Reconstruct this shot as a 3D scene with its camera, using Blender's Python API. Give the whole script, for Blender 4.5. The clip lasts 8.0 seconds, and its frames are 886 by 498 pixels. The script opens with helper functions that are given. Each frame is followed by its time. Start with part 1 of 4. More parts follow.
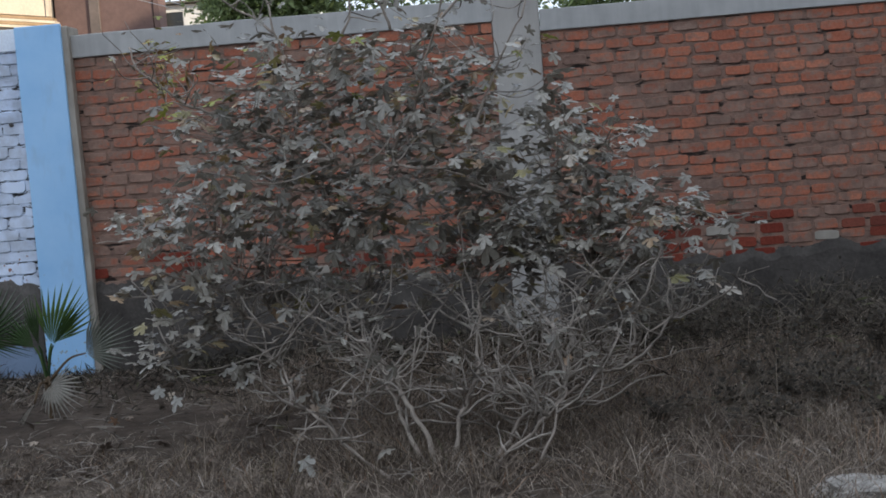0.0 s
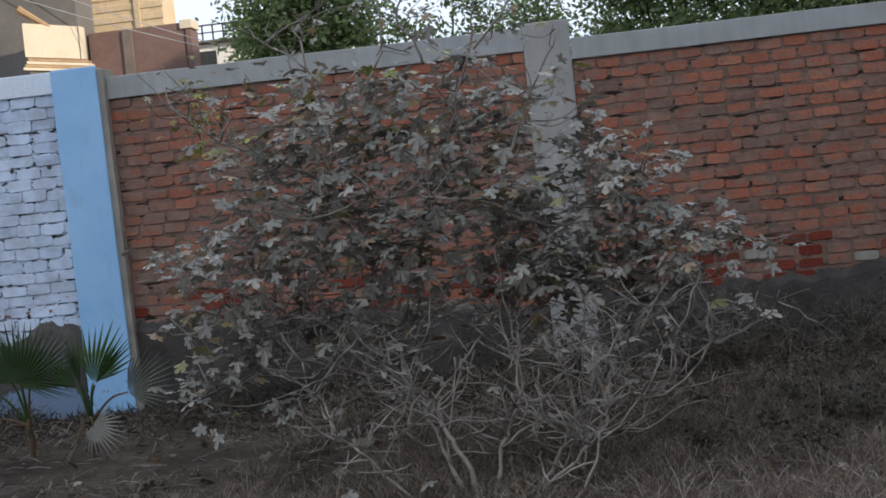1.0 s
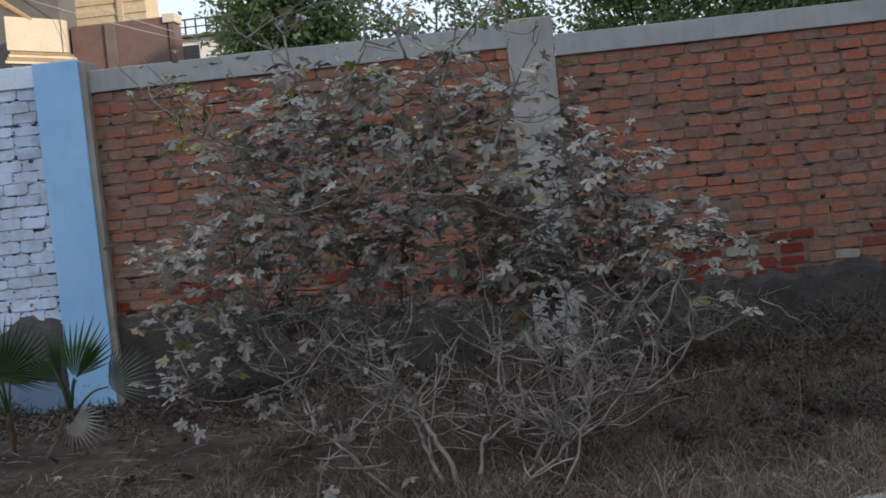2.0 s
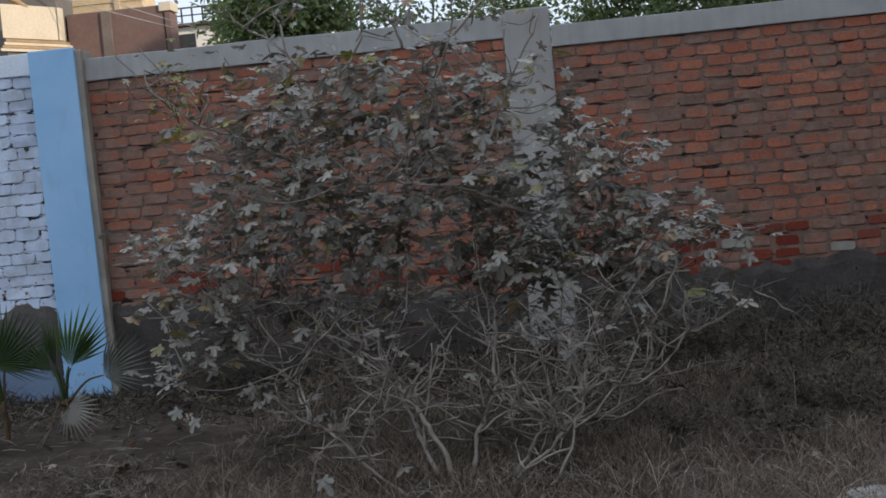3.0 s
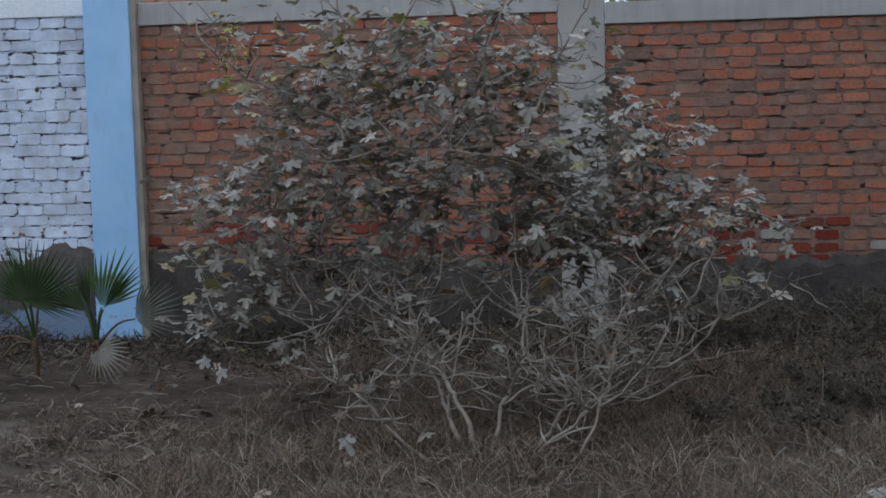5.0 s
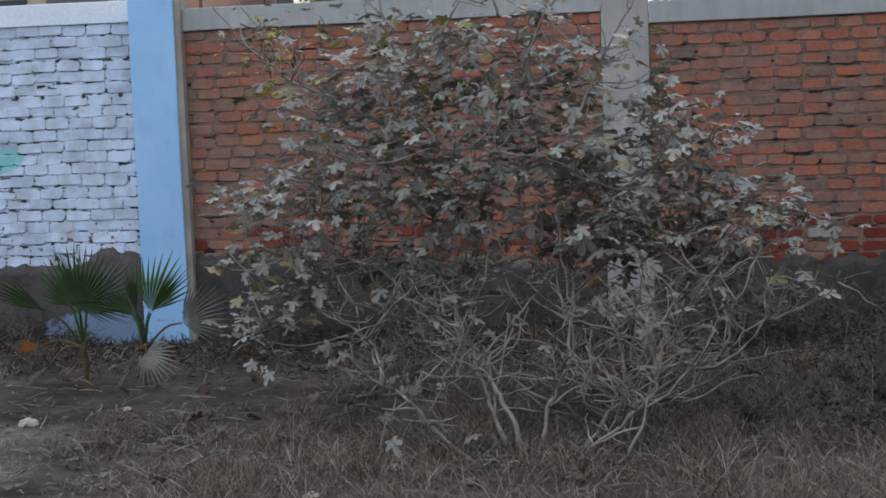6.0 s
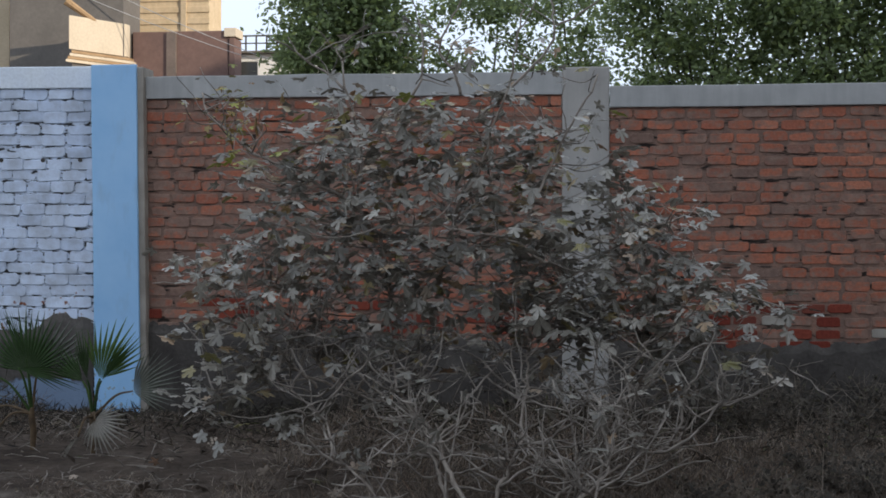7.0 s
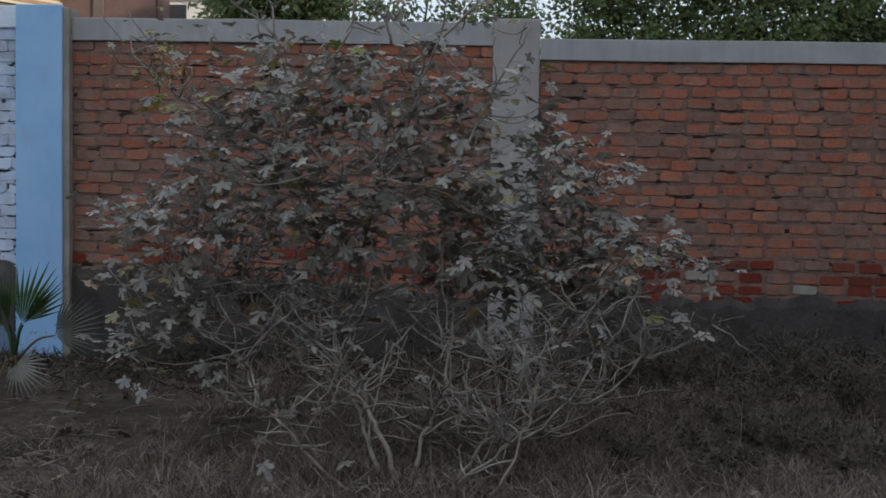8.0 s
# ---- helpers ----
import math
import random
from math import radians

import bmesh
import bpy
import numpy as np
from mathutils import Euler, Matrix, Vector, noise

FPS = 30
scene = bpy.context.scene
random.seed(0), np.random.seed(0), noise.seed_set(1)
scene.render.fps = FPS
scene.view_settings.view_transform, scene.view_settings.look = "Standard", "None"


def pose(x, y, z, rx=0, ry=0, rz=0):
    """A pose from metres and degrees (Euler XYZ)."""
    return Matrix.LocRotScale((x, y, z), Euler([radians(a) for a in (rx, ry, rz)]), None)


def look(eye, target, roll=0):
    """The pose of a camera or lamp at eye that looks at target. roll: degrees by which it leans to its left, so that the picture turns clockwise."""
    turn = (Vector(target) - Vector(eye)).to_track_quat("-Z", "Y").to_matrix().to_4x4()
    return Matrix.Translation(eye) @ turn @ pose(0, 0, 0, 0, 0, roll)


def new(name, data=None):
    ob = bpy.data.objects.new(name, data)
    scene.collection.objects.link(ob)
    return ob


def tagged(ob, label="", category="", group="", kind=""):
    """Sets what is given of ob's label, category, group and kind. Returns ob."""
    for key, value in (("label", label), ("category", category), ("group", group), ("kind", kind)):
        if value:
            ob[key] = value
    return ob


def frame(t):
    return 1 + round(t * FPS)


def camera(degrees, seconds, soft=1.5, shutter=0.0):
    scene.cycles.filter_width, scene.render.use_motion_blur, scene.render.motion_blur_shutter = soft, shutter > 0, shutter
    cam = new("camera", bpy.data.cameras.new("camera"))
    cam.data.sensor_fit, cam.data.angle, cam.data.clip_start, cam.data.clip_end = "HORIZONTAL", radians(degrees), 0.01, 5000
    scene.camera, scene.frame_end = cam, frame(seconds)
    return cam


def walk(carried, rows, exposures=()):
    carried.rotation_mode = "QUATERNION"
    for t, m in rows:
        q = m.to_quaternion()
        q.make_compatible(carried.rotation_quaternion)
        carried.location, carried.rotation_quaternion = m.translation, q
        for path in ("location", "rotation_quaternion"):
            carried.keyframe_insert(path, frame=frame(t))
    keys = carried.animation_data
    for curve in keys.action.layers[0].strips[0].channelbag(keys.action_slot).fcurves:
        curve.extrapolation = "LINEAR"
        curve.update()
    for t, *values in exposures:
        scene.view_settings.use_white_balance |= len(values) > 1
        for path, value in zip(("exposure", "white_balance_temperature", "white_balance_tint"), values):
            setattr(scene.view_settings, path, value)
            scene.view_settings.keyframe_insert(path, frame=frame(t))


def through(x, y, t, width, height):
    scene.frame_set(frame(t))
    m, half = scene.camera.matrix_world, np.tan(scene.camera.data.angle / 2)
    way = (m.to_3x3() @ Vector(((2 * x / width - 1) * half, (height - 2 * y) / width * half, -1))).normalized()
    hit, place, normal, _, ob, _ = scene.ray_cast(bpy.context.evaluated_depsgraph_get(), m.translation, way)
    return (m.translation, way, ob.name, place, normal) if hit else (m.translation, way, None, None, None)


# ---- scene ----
import collections
import itertools

# ---------------------------------------------------------------- camera and walk
cam = camera(33.0, 8.0, soft=1.7)
EYE = (0.0, 0.0, 1.5)
# seconds, yaw to the left, pitch up, roll
TURNS = [
    (0.0, 5.21, -2.40, -4.43),
    (0.5, 5.55, -1.94, -4.89),
    (1.0, 6.52, -1.09, -5.92),
    (1.2, 6.15, -1.28, -5.41),
    (2.3, 5.78, -1.34, -5.64),
    (2.5, 5.65, -1.79, -5.06),
    (3.0, 5.73, -1.70, -5.31),
    (3.5, 5.74, -1.60, -5.45),
    (4.0, 5.47, -1.81, -5.16),
    (4.5, 6.06, -2.24, -2.02),
    (4.7, 6.82, -2.76, -1.38),
    (5.8, 8.09, -2.83, -1.69),
    (6.0, 8.93, -2.73, -1.76),
    (6.2, 12.56, -2.21, 0.72),
    (6.5, 12.60, -1.83, 0.41),
    (6.8, 10.36, -0.84, -0.53),
    (7.0, 7.23, 0.18, 0.13),
    (7.5, 4.97, -1.28, -0.09),
    (8.0, 4.43, -1.70, 1.24),
]


def aim(yaw, pitch, roll):
    a, p = radians(yaw), radians(pitch)
    ahead = Vector((-math.sin(a) * math.cos(p), math.cos(a) * math.cos(p), math.sin(p)))
    return look(EYE, Vector(EYE) + ahead, roll)


EXPOSURES = [(0.0, 0.30), (1.0, 0.13), (2.5, -0.03), (3.5, -0.12), (4.5, 0.0), (6.0, 0.42), (6.5, 0.30), (7.0, 0.02), (7.5, -0.56), (8.0, -0.30)]
walk(cam, [(t, aim(yaw, pitch, roll)) for t, yaw, pitch, roll in TURNS], EXPOSURES)

# ---------------------------------------------------------------- world and sun
SUN_EL, SUN_AZ = radians(20.0), radians(120.7)
world = bpy.data.worlds.new("daylight")
scene.world = world
world.use_nodes = True
wn = world.node_tree.nodes
sky = wn.new("ShaderNodeTexSky")
sky.sky_type = "NISHITA"
sky.sun_disc = False
sky.sun_elevation, sky.sun_rotation = SUN_EL, SUN_AZ
sky.dust_density = 3.0
# thin high haze: an even pale veil over the clear sky
veil = wn.new("ShaderNodeMix")
veil.data_type = "RGBA"
veil.inputs[0].default_value = 0.86
veil.inputs[7].default_value = (8.1, 9.2, 10.9, 1)
world.node_tree.links.new(sky.outputs["Color"], veil.inputs[6])
world.node_tree.links.new(veil.outputs[2], wn["Background"].inputs["Color"])
wn["Background"].inputs["Strength"].default_value = 0.12

sun_dir = Vector((math.sin(SUN_AZ) * math.cos(SUN_EL), math.cos(SUN_AZ) * math.cos(SUN_EL), math.sin(SUN_EL)))
sun_data = bpy.data.lights.new("sun", "SUN")
sun_data.energy, sun_data.angle, sun_data.color = 4.0, radians(0.6), (1.0, 0.86, 0.68)
sun = new("sun", sun_data)
sun.matrix_world = look(sun_dir * 60, (0, 0, 0))


# ---------------------------------------------------------------- materials
class Mat:
    """A node material with a few short cuts."""

    def __init__(self, name, rough=0.85, spec=0.3):
        self.m = bpy.data.materials.new(name)
        self.m.use_nodes = True
        self.t = self.m.node_tree
        self.bsdf = self.t.nodes["Principled BSDF"]
        self.bsdf.inputs["Roughness"].default_value = rough
        self.bsdf.inputs["Specular IOR Level"].default_value = spec
        self.pos = self.t.nodes.new("ShaderNodeNewGeometry").outputs["Position"]

    def link(self, a, b):
        self.t.links.new(a, b)

    def scaled(self, sx, sy, sz, coord=None):
        n = self.t.nodes.new("ShaderNodeVectorMath")
        n.operation = "MULTIPLY"
        self.link(coord or self.pos, n.inputs[0])
        n.inputs[1].default_value = (sx, sy, sz)
        return n.outputs[0]

    def noise(self, scale, detail=3.0, coord=None, rough=0.55):
        n = self.t.nodes.new("ShaderNodeTexNoise")
        n.inputs["Scale"].default_value = scale
        n.inputs["Detail"].default_value = detail
        n.inputs["Roughness"].default_value = rough
        self.link(coord or self.pos, n.inputs["Vector"])
        return n.outputs["Fac"]

    def ramp(self, fac, stops):
        n = self.t.nodes.new("ShaderNodeValToRGB")
        e = n.color_ramp.elements
        while len(e) < len(stops):
            e.new(0.5)
        for k, (p, c) in zip(e, stops):
            k.position = p
            k.color = (*c, 1) if not isinstance(c, float) else (c, c, c, 1)
        self.link(fac, n.inputs[0])
        return n.outputs[0]

    def mix(self, fac, a, b, kind="MIX"):
        n = self.t.nodes.new("ShaderNodeMix")
        n.data_type, n.blend_type = "RGBA", kind
        for sock, v in ((n.inputs[0], fac), (n.inputs[6], a), (n.inputs[7], b)):
            if isinstance(v, (int, float)):
                sock.default_value = v
            elif isinstance(v, tuple):
                sock.default_value = (*v, 1)
            else:
                self.link(v, sock)
        return n.outputs[2]

    def math(self, op, a, b=None):
        n = self.t.nodes.new("ShaderNodeMath")
        n.operation = op
        for k, v in enumerate((a, b)):
            if v is None:
                continue
            if isinstance(v, (int, float)):
                n.inputs[k].default_value = v
            else:
                self.link(v, n.inputs[k])
        return n.outputs[0]

    def axes(self):
        n = self.t.nodes.new("ShaderNodeSeparateXYZ")
        self.link(self.pos, n.inputs[0])
        return n.outputs

    def random_object(self):
        return self.t.nodes.new("ShaderNodeObjectInfo").outputs["Random"]

    def random_island(self):
        return self.t.nodes.new("ShaderNodeNewGeometry").outputs["Random Per Island"]

    def color(self, c):
        if isinstance(c, tuple):
            self.bsdf.inputs["Base Color"].default_value = (*c, 1)
        else:
            self.link(c, self.bsdf.inputs["Base Color"])
        return self

    def bump(self, fac, strength=0.4, dist=0.01):
        n = self.t.nodes.new("ShaderNodeBump")
        n.inputs["Strength"].default_value = strength
        n.inputs["Distance"].default_value = dist
        self.link(fac, n.inputs["Height"])
        self.link(n.outputs[0], self.bsdf.inputs["Normal"])
        return self

    def translucent(self, amount):
        """Thin leaves let part of the light through."""
        tr = self.t.nodes.new("ShaderNodeBsdfTranslucent")
        mx = self.t.nodes.new("ShaderNodeMixShader")
        src = self.bsdf.inputs["Base Color"]
        if src.is_linked:
            self.link(src.links[0].from_socket, tr.inputs[0])
        else:
            tr.inputs[0].default_value = src.default_value
        mx.inputs[0].default_value = amount
        self.link(self.bsdf.outputs[0], mx.inputs[1])
        self.link(tr.outputs[0], mx.inputs[2])
        self.link(mx.outputs[0], self.t.nodes["Material Output"].inputs[0])
        return self


def plain(name, lo, hi, scale=6.0, rough=0.85, fine=60.0, bump=0.3, dist=0.006):
    k = Mat(name, rough)
    big = k.ramp(k.noise(scale, 4), [(0.3, lo), (0.7, hi)])
    small = k.ramp(k.noise(fine, 3), [(0.3, 0.9), (0.7, 1.05)])
    k.color(k.mix(1.0, big, small, "MULTIPLY")).bump(k.noise(fine, 4), bump, dist)
    return k.m


def red_brick_material(name="red_brick", dark=False):
    k = Mat(name, 0.92, 0.15)
    if dark:
        tone = k.ramp(k.random_object(), [(0.0, (0.20, 0.042, 0.028)), (0.5, (0.25, 0.06, 0.038)), (0.8, (0.14, 0.04, 0.03)), (1.0, (0.28, 0.09, 0.06))])
    else:
        tone = k.ramp(k.random_object(), [(0.0, (0.35, 0.122, 0.078)), (0.35, (0.46, 0.165, 0.10)), (0.7, (0.40, 0.138, 0.084)), (0.86, (0.50, 0.195, 0.12)), (0.95, (0.28, 0.145, 0.108)), (1.0, (0.22, 0.14, 0.112))])
    grain = k.ramp(k.noise(45, 4), [(0.25, 0.72), (0.75, 1.15)])
    tone = k.mix(1.0, tone, grain, "MULTIPLY")
    # mortar smeared over the faces, in streaks along the courses, and wide worn areas
    streak = k.noise(1.0, 5, k.scaled(2.6, 2.6, 9.0), 0.65)
    fine = k.noise(24.0, 4)
    wide = k.noise(0.9, 2)
    smear = k.math("ADD", k.math("ADD", streak, k.math("MULTIPLY", fine, 0.5)), k.math("MULTIPLY", wide, 0.35))
    mask = k.ramp(smear, [(0.83, 0.0), (1.0, 0.92)]) if not dark else k.ramp(smear, [(1.0, 0.0), (1.12, 0.6)])
    tone = k.mix(mask, tone, k.ramp(k.noise(16, 3), [(0.3, (0.19, 0.128, 0.102)), (0.7, (0.31, 0.21, 0.165))]))
    k.color(tone).bump(k.noise(70, 5), 0.6, 0.007)
    return k.m


def mortar_material():
    k = Mat("mortar", 0.95, 0.15)
    c = k.ramp(k.noise(10, 5), [(0.25, (0.14, 0.094, 0.075)), (0.5, (0.235, 0.152, 0.12)), (0.75, (0.34, 0.185, 0.13))])
    gap = k.ramp(k.noise(8, 5, k.scaled(0.5, 1, 3.0), 0.6), [(0.38, 0.95), (0.43, 0.0)])
    c = k.mix(gap, c, (0.022, 0.019, 0.017))
    k.color(c).bump(k.noise(50, 5), 0.8, 0.01)
    return k.m


def ellipse_mask(k, xyz, cx, cz, rx, rz, slant=0.0, warp=None):
    """1 inside a slanted ellipse on the wall, with a hand-painted edge."""
    dx = k.math("SUBTRACT", xyz[0], cx)
    dz = k.math("SUBTRACT", xyz[2], cz)
    c, s = math.cos(slant), math.sin(slant)
    u = k.math("ADD", k.math("MULTIPLY", dx, c / rx), k.math("MULTIPLY", dz, s / rx))
    v = k.math("ADD", k.math("MULTIPLY", dx, -s / rz), k.math("MULTIPLY", dz, c / rz))
    r = k.math("ADD", k.math("MULTIPLY", u, u), k.math("MULTIPLY", v, v))
    r = k.math("ADD", r, warp)
    return k.ramp(r, [(0.80, 1.0), (1.0, 0.0)])


def painted_brick_material(name="white_painted_brick", cracked=False):
    """White limewashed brick with faded mural strokes and worn patches."""
    k = Mat(name, 0.8, 0.3)
    tone = k.ramp(k.random_object(), [(0.0, (0.58, 0.67, 0.83)), (0.5, (0.70, 0.79, 0.94)), (1.0, (0.64, 0.73, 0.89))])
    grime = k.ramp(k.noise(7, 5), [(0.35, (0.72, 0.70, 0.68)), (0.62, (1.0, 1.0, 1.0))])
    tone = k.mix(1.0, tone, grime, "MULTIPLY")
    xyz = k.axes()
    warp = k.math("MULTIPLY", k.math("SUBTRACT", k.noise(6, 4), 0.5), 1.9)
    worn = k.ramp(k.noise(30, 3), [(0.45, 0.95), (0.75, 0.6)])
    blue, deep, teal, ochre = (0.10, 0.25, 0.52), (0.035, 0.10, 0.36), (0.22, 0.60, 0.58), (0.62, 0.42, 0.30)
    strokes = [
        (-6.45, 1.85, 0.05, 0.30, 0.0, ochre), (-5.84, 1.93, 0.055, 0.24, 0.0, ochre), (-6.19, 1.42, 0.12, 0.21, -0.2, ochre), (-6.72, 2.05, 0.22, 0.17, 0.2, blue),
        (-6.59, 1.92, 0.10, 0.17, -0.2, deep), (-6.53, 1.62, 0.06, 0.30, 0.08, deep), (-6.70, 1.29, 0.21, 0.17, 0.2, deep),
        (-6.07, 2.19, 0.18, 0.06, 0.6, blue), (-6.16, 1.92, 0.22, 0.10, 0.0, (0.30, 0.46, 0.66)), (-5.84, 1.74, 0.28, 0.12, 0.18, teal), (-6.50, 2.22, 0.06, 0.14, -0.4, teal),
    ]
    for n, (cx, cz, rx, rz, slant, paint) in enumerate(strokes):
        mask = ellipse_mask(k, xyz, cx, cz, rx, rz, slant, warp)
        tone = k.mix(k.math("MULTIPLY", mask, k.math("MULTIPLY", worn, 0.5 if paint is ochre else 1.0)), tone, paint)
    # flaked spots that bare the red brick, more of them low down
    low = k.math("MULTIPLY", k.math("SUBTRACT", 1.25, xyz[2]), 0.22)
    flake = k.ramp(k.math("ADD", k.noise(11, 3), low), [(0.70, 0.0), (0.74, 1.0)])
    tone = k.mix(flake, tone, (0.25, 0.10, 0.06))
    if cracked:
        gap = k.ramp(k.noise(22, 4, k.scaled(0.5, 1, 1.8)), [(0.45, 1.0), (0.50, 0.0)])
        tone = k.mix(gap, tone, (0.035, 0.034, 0.035))
    k.color(tone).bump(k.noise(40, 5), 0.6, 0.008)
    return k.m


def plaster_material(name, blue=False):
    k = Mat(name, 0.95, 0.15)
    c = k.ramp(k.noise(3.5, 5), [(0.3, (0.065, 0.058, 0.053)), (0.7, (0.14, 0.126, 0.115))] if blue else [(0.3, (0.05, 0.044, 0.04)), (0.7, (0.11, 0.098, 0.088))])
    c = k.mix(1.0, c, k.ramp(k.noise(40, 3), [(0.3, 0.8), (0.7, 1.12)]), "MULTIPLY")
    if blue:
        xyz = k.axes()
        warp = k.math("MULTIPLY", k.math("SUBTRACT", k.noise(6, 3), 0.5), 1.6)
        c = k.mix(ellipse_mask(k, xyz, -4.95, 0.28, 0.45, 0.17, 0.0, warp), c, (0.20, 0.27, 0.38))
    k.color(c).bump(k.noise(28, 6), 0.7, 0.012)
    return k.m


def concrete_material(name, lo, hi):
    """Cast concrete with rain streaks and pale scuffs."""
    k = Mat(name, 0.9, 0.2)
    c = k.ramp(k.noise(4, 5), [(0.3, lo), (0.7, hi)])
    streak = k.ramp(k.noise(1.0, 4, k.scaled(14, 14, 1.2)), [(0.3, 0.90), (0.6, 1.03)])
    c = k.mix(1.0, c, streak, "MULTIPLY")
    c = k.mix(k.ramp(k.noise(22, 3), [(0.66, 0.0), (0.75, 0.3)]), c, (0.5, 0.49, 0.47))
    k.color(c).bump(k.noise(35, 5), 0.25, 0.005)
    return k.m


def blue_paint_material():
    k = Mat("sky_blue_paint", 0.55, 0.4)
    c = k.ramp(k.noise(2.5, 4), [(0.3, (0.31, 0.57, 0.88)), (0.7, (0.40, 0.66, 0.95))])
    xyz = k.axes()
    scuff = k.ramp(k.noise(1.0, 5, k.scaled(7, 7, 2.2)), [(0.58, 0.0), (0.75, 0.28)])
    c = k.mix(scuff, c, (0.27, 0.36, 0.48))
    chip = k.ramp(k.math("ADD", k.noise(20, 3), k.math("MULTIPLY", k.math("SUBTRACT", 0.9, xyz[2]), 0.12)), [(0.70, 0.0), (0.73, 0.8)])
    c = k.mix(chip, c, (0.30, 0.28, 0.26))
    k.color(c).bump(k.noise(30, 4), 0.15, 0.004)
    return k.m


def leaf_material(name, stops, per_object, gloss=0.55, through=0.12, spec=0.35):
    k = Mat(name, gloss, spec)
    rnd = k.random_object() if per_object else k.random_island()
    c = k.ramp(rnd, stops)
    c = k.mix(1.0, c, k.ramp(k.noise(55, 3), [(0.3, 0.78), (0.7, 1.12)]), "MULTIPLY")
    k.color(c).bump(k.noise(90, 2), 0.3, 0.003).translucent(through)
    return k.m


FIG_STOPS = [(0.0, (0.15, 0.134, 0.108)), (0.3, (0.245, 0.224, 0.185)), (0.6, (0.33, 0.303, 0.255)), (0.86, (0.43, 0.40, 0.342)),
             (0.91, (0.30, 0.17, 0.075)), (0.945, (0.24, 0.22, 0.08)), (0.985, (0.46, 0.33, 0.21))]
TREE_STOPS = [(0.0, (0.16, 0.20, 0.10)), (0.5, (0.25, 0.31, 0.15)), (0.85, (0.32, 0.40, 0.17)), (1.0, (0.42, 0.48, 0.17))]
GRASS_STOPS = [(0.0, (0.08, 0.06, 0.046)), (0.4, (0.165, 0.127, 0.098)), (0.75, (0.285, 0.226, 0.176)), (0.92, (0.48, 0.40, 0.32)), (0.965, (0.26, 0.14, 0.08)), (1.0, (0.07, 0.085, 0.03))]
# withered leaves, toned darker so the colour carries some shade too
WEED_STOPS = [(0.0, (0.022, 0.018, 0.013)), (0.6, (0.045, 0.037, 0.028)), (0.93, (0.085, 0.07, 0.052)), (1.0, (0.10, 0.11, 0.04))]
M_RED = red_brick_material()
M_RED_DARK = red_brick_material("bare_red_brick", True)
M_WHITE = painted_brick_material()
M_MORTAR = mortar_material()
M_PLASTER = plaster_material("rough_plaster")
M_PLASTER_BLUE = plaster_material("splashed_plaster", True)
M_LIMEWASH = painted_brick_material("white_painted_mortar", True)
M_CONCRETE = concrete_material("weathered_concrete", (0.38, 0.375, 0.365), (0.48, 0.475, 0.46))
M_POST = concrete_material("pale_concrete", (0.37, 0.35, 0.325), (0.46, 0.435, 0.405))
M_RAW = concrete_material("raw_edge_concrete", (0.28, 0.25, 0.21), (0.42, 0.38, 0.33))
M_BLUE = blue_paint_material()
M_COPING_BLUE = plain("pale_blue_paint", (0.80, 0.87, 0.97), (0.86, 0.92, 0.98), 3, 0.6, 40, 0.15)
M_BARK = plain("grey_bark", (0.20, 0.165, 0.135), (0.38, 0.325, 0.275), 9, 0.8, 90, 0.5, 0.004)
M_WEEDSTEM = plain("dry_stem", (0.07, 0.058, 0.046), (0.24, 0.20, 0.16), 6, 0.9, 60)
M_DARKBARK = plain("dark_bark", (0.04, 0.034, 0.026), (0.09, 0.075, 0.06), 6, 0.9, 40, 0.5)
M_TWIG = plain("pale_twig", (0.08, 0.066, 0.054), (0.44, 0.385, 0.33), 7, 0.8, 80, 0.3, 0.003)
M_FIG = leaf_material("dusty_fig_leaf", FIG_STOPS, True, 0.34, 0.15, 0.7)
M_FIG_MASS = leaf_material("dusty_fig_foliage", FIG_STOPS, False, 0.34, 0.15, 0.7)
M_FIG_PALE = leaf_material("pale_dusty_leaf", [(0.0, (0.36, 0.345, 0.31)), (1.0, (0.44, 0.425, 0.385))], True, 0.6, 0.1)
M_FIG_YELLOW = leaf_material("yellowing_fig_leaf", [(0.0, (0.24, 0.26, 0.07)), (0.4, (0.42, 0.42, 0.09)), (0.6, (0.30, 0.26, 0.13)), (0.8, (0.36, 0.24, 0.07)), (1.0, (0.25, 0.14, 0.06))], True)
M_TREE = leaf_material("tree_leaf", TREE_STOPS, False, 0.6, 0.55)
M_GRASS = leaf_material("dry_grass", GRASS_STOPS, False, 0.8, 0.15)
M_WEED = leaf_material("weed_leaf_shade_toned", WEED_STOPS, False, 0.8, 0.15)
M_PALM = leaf_material("palm_green", [(0.0, (0.030, 0.058, 0.022)), (0.6, (0.046, 0.085, 0.026)), (1.0, (0.085, 0.14, 0.032))], True, 0.65, 0.15, 0.2)
M_PALM_GREY = leaf_material("palm_dusty", [(0.0, (0.10, 0.108, 0.085)), (1.0, (0.15, 0.155, 0.125))], True, 0.6, 0.1)
M_PALM_DEAD = leaf_material("palm_dry", [(0.0, (0.32, 0.30, 0.26)), (1.0, (0.42, 0.39, 0.34))], True, 0.7, 0.1)
M_PALM_ORANGE = leaf_material("palm_withered", [(0.0, (0.26, 0.10, 0.02)), (1.0, (0.30, 0.125, 0.025))], True, 0.7, 0.1)
M_STEM = plain("palm_stem", (0.07, 0.045, 0.025), (0.15, 0.10, 0.055), 20, 0.7, 60)
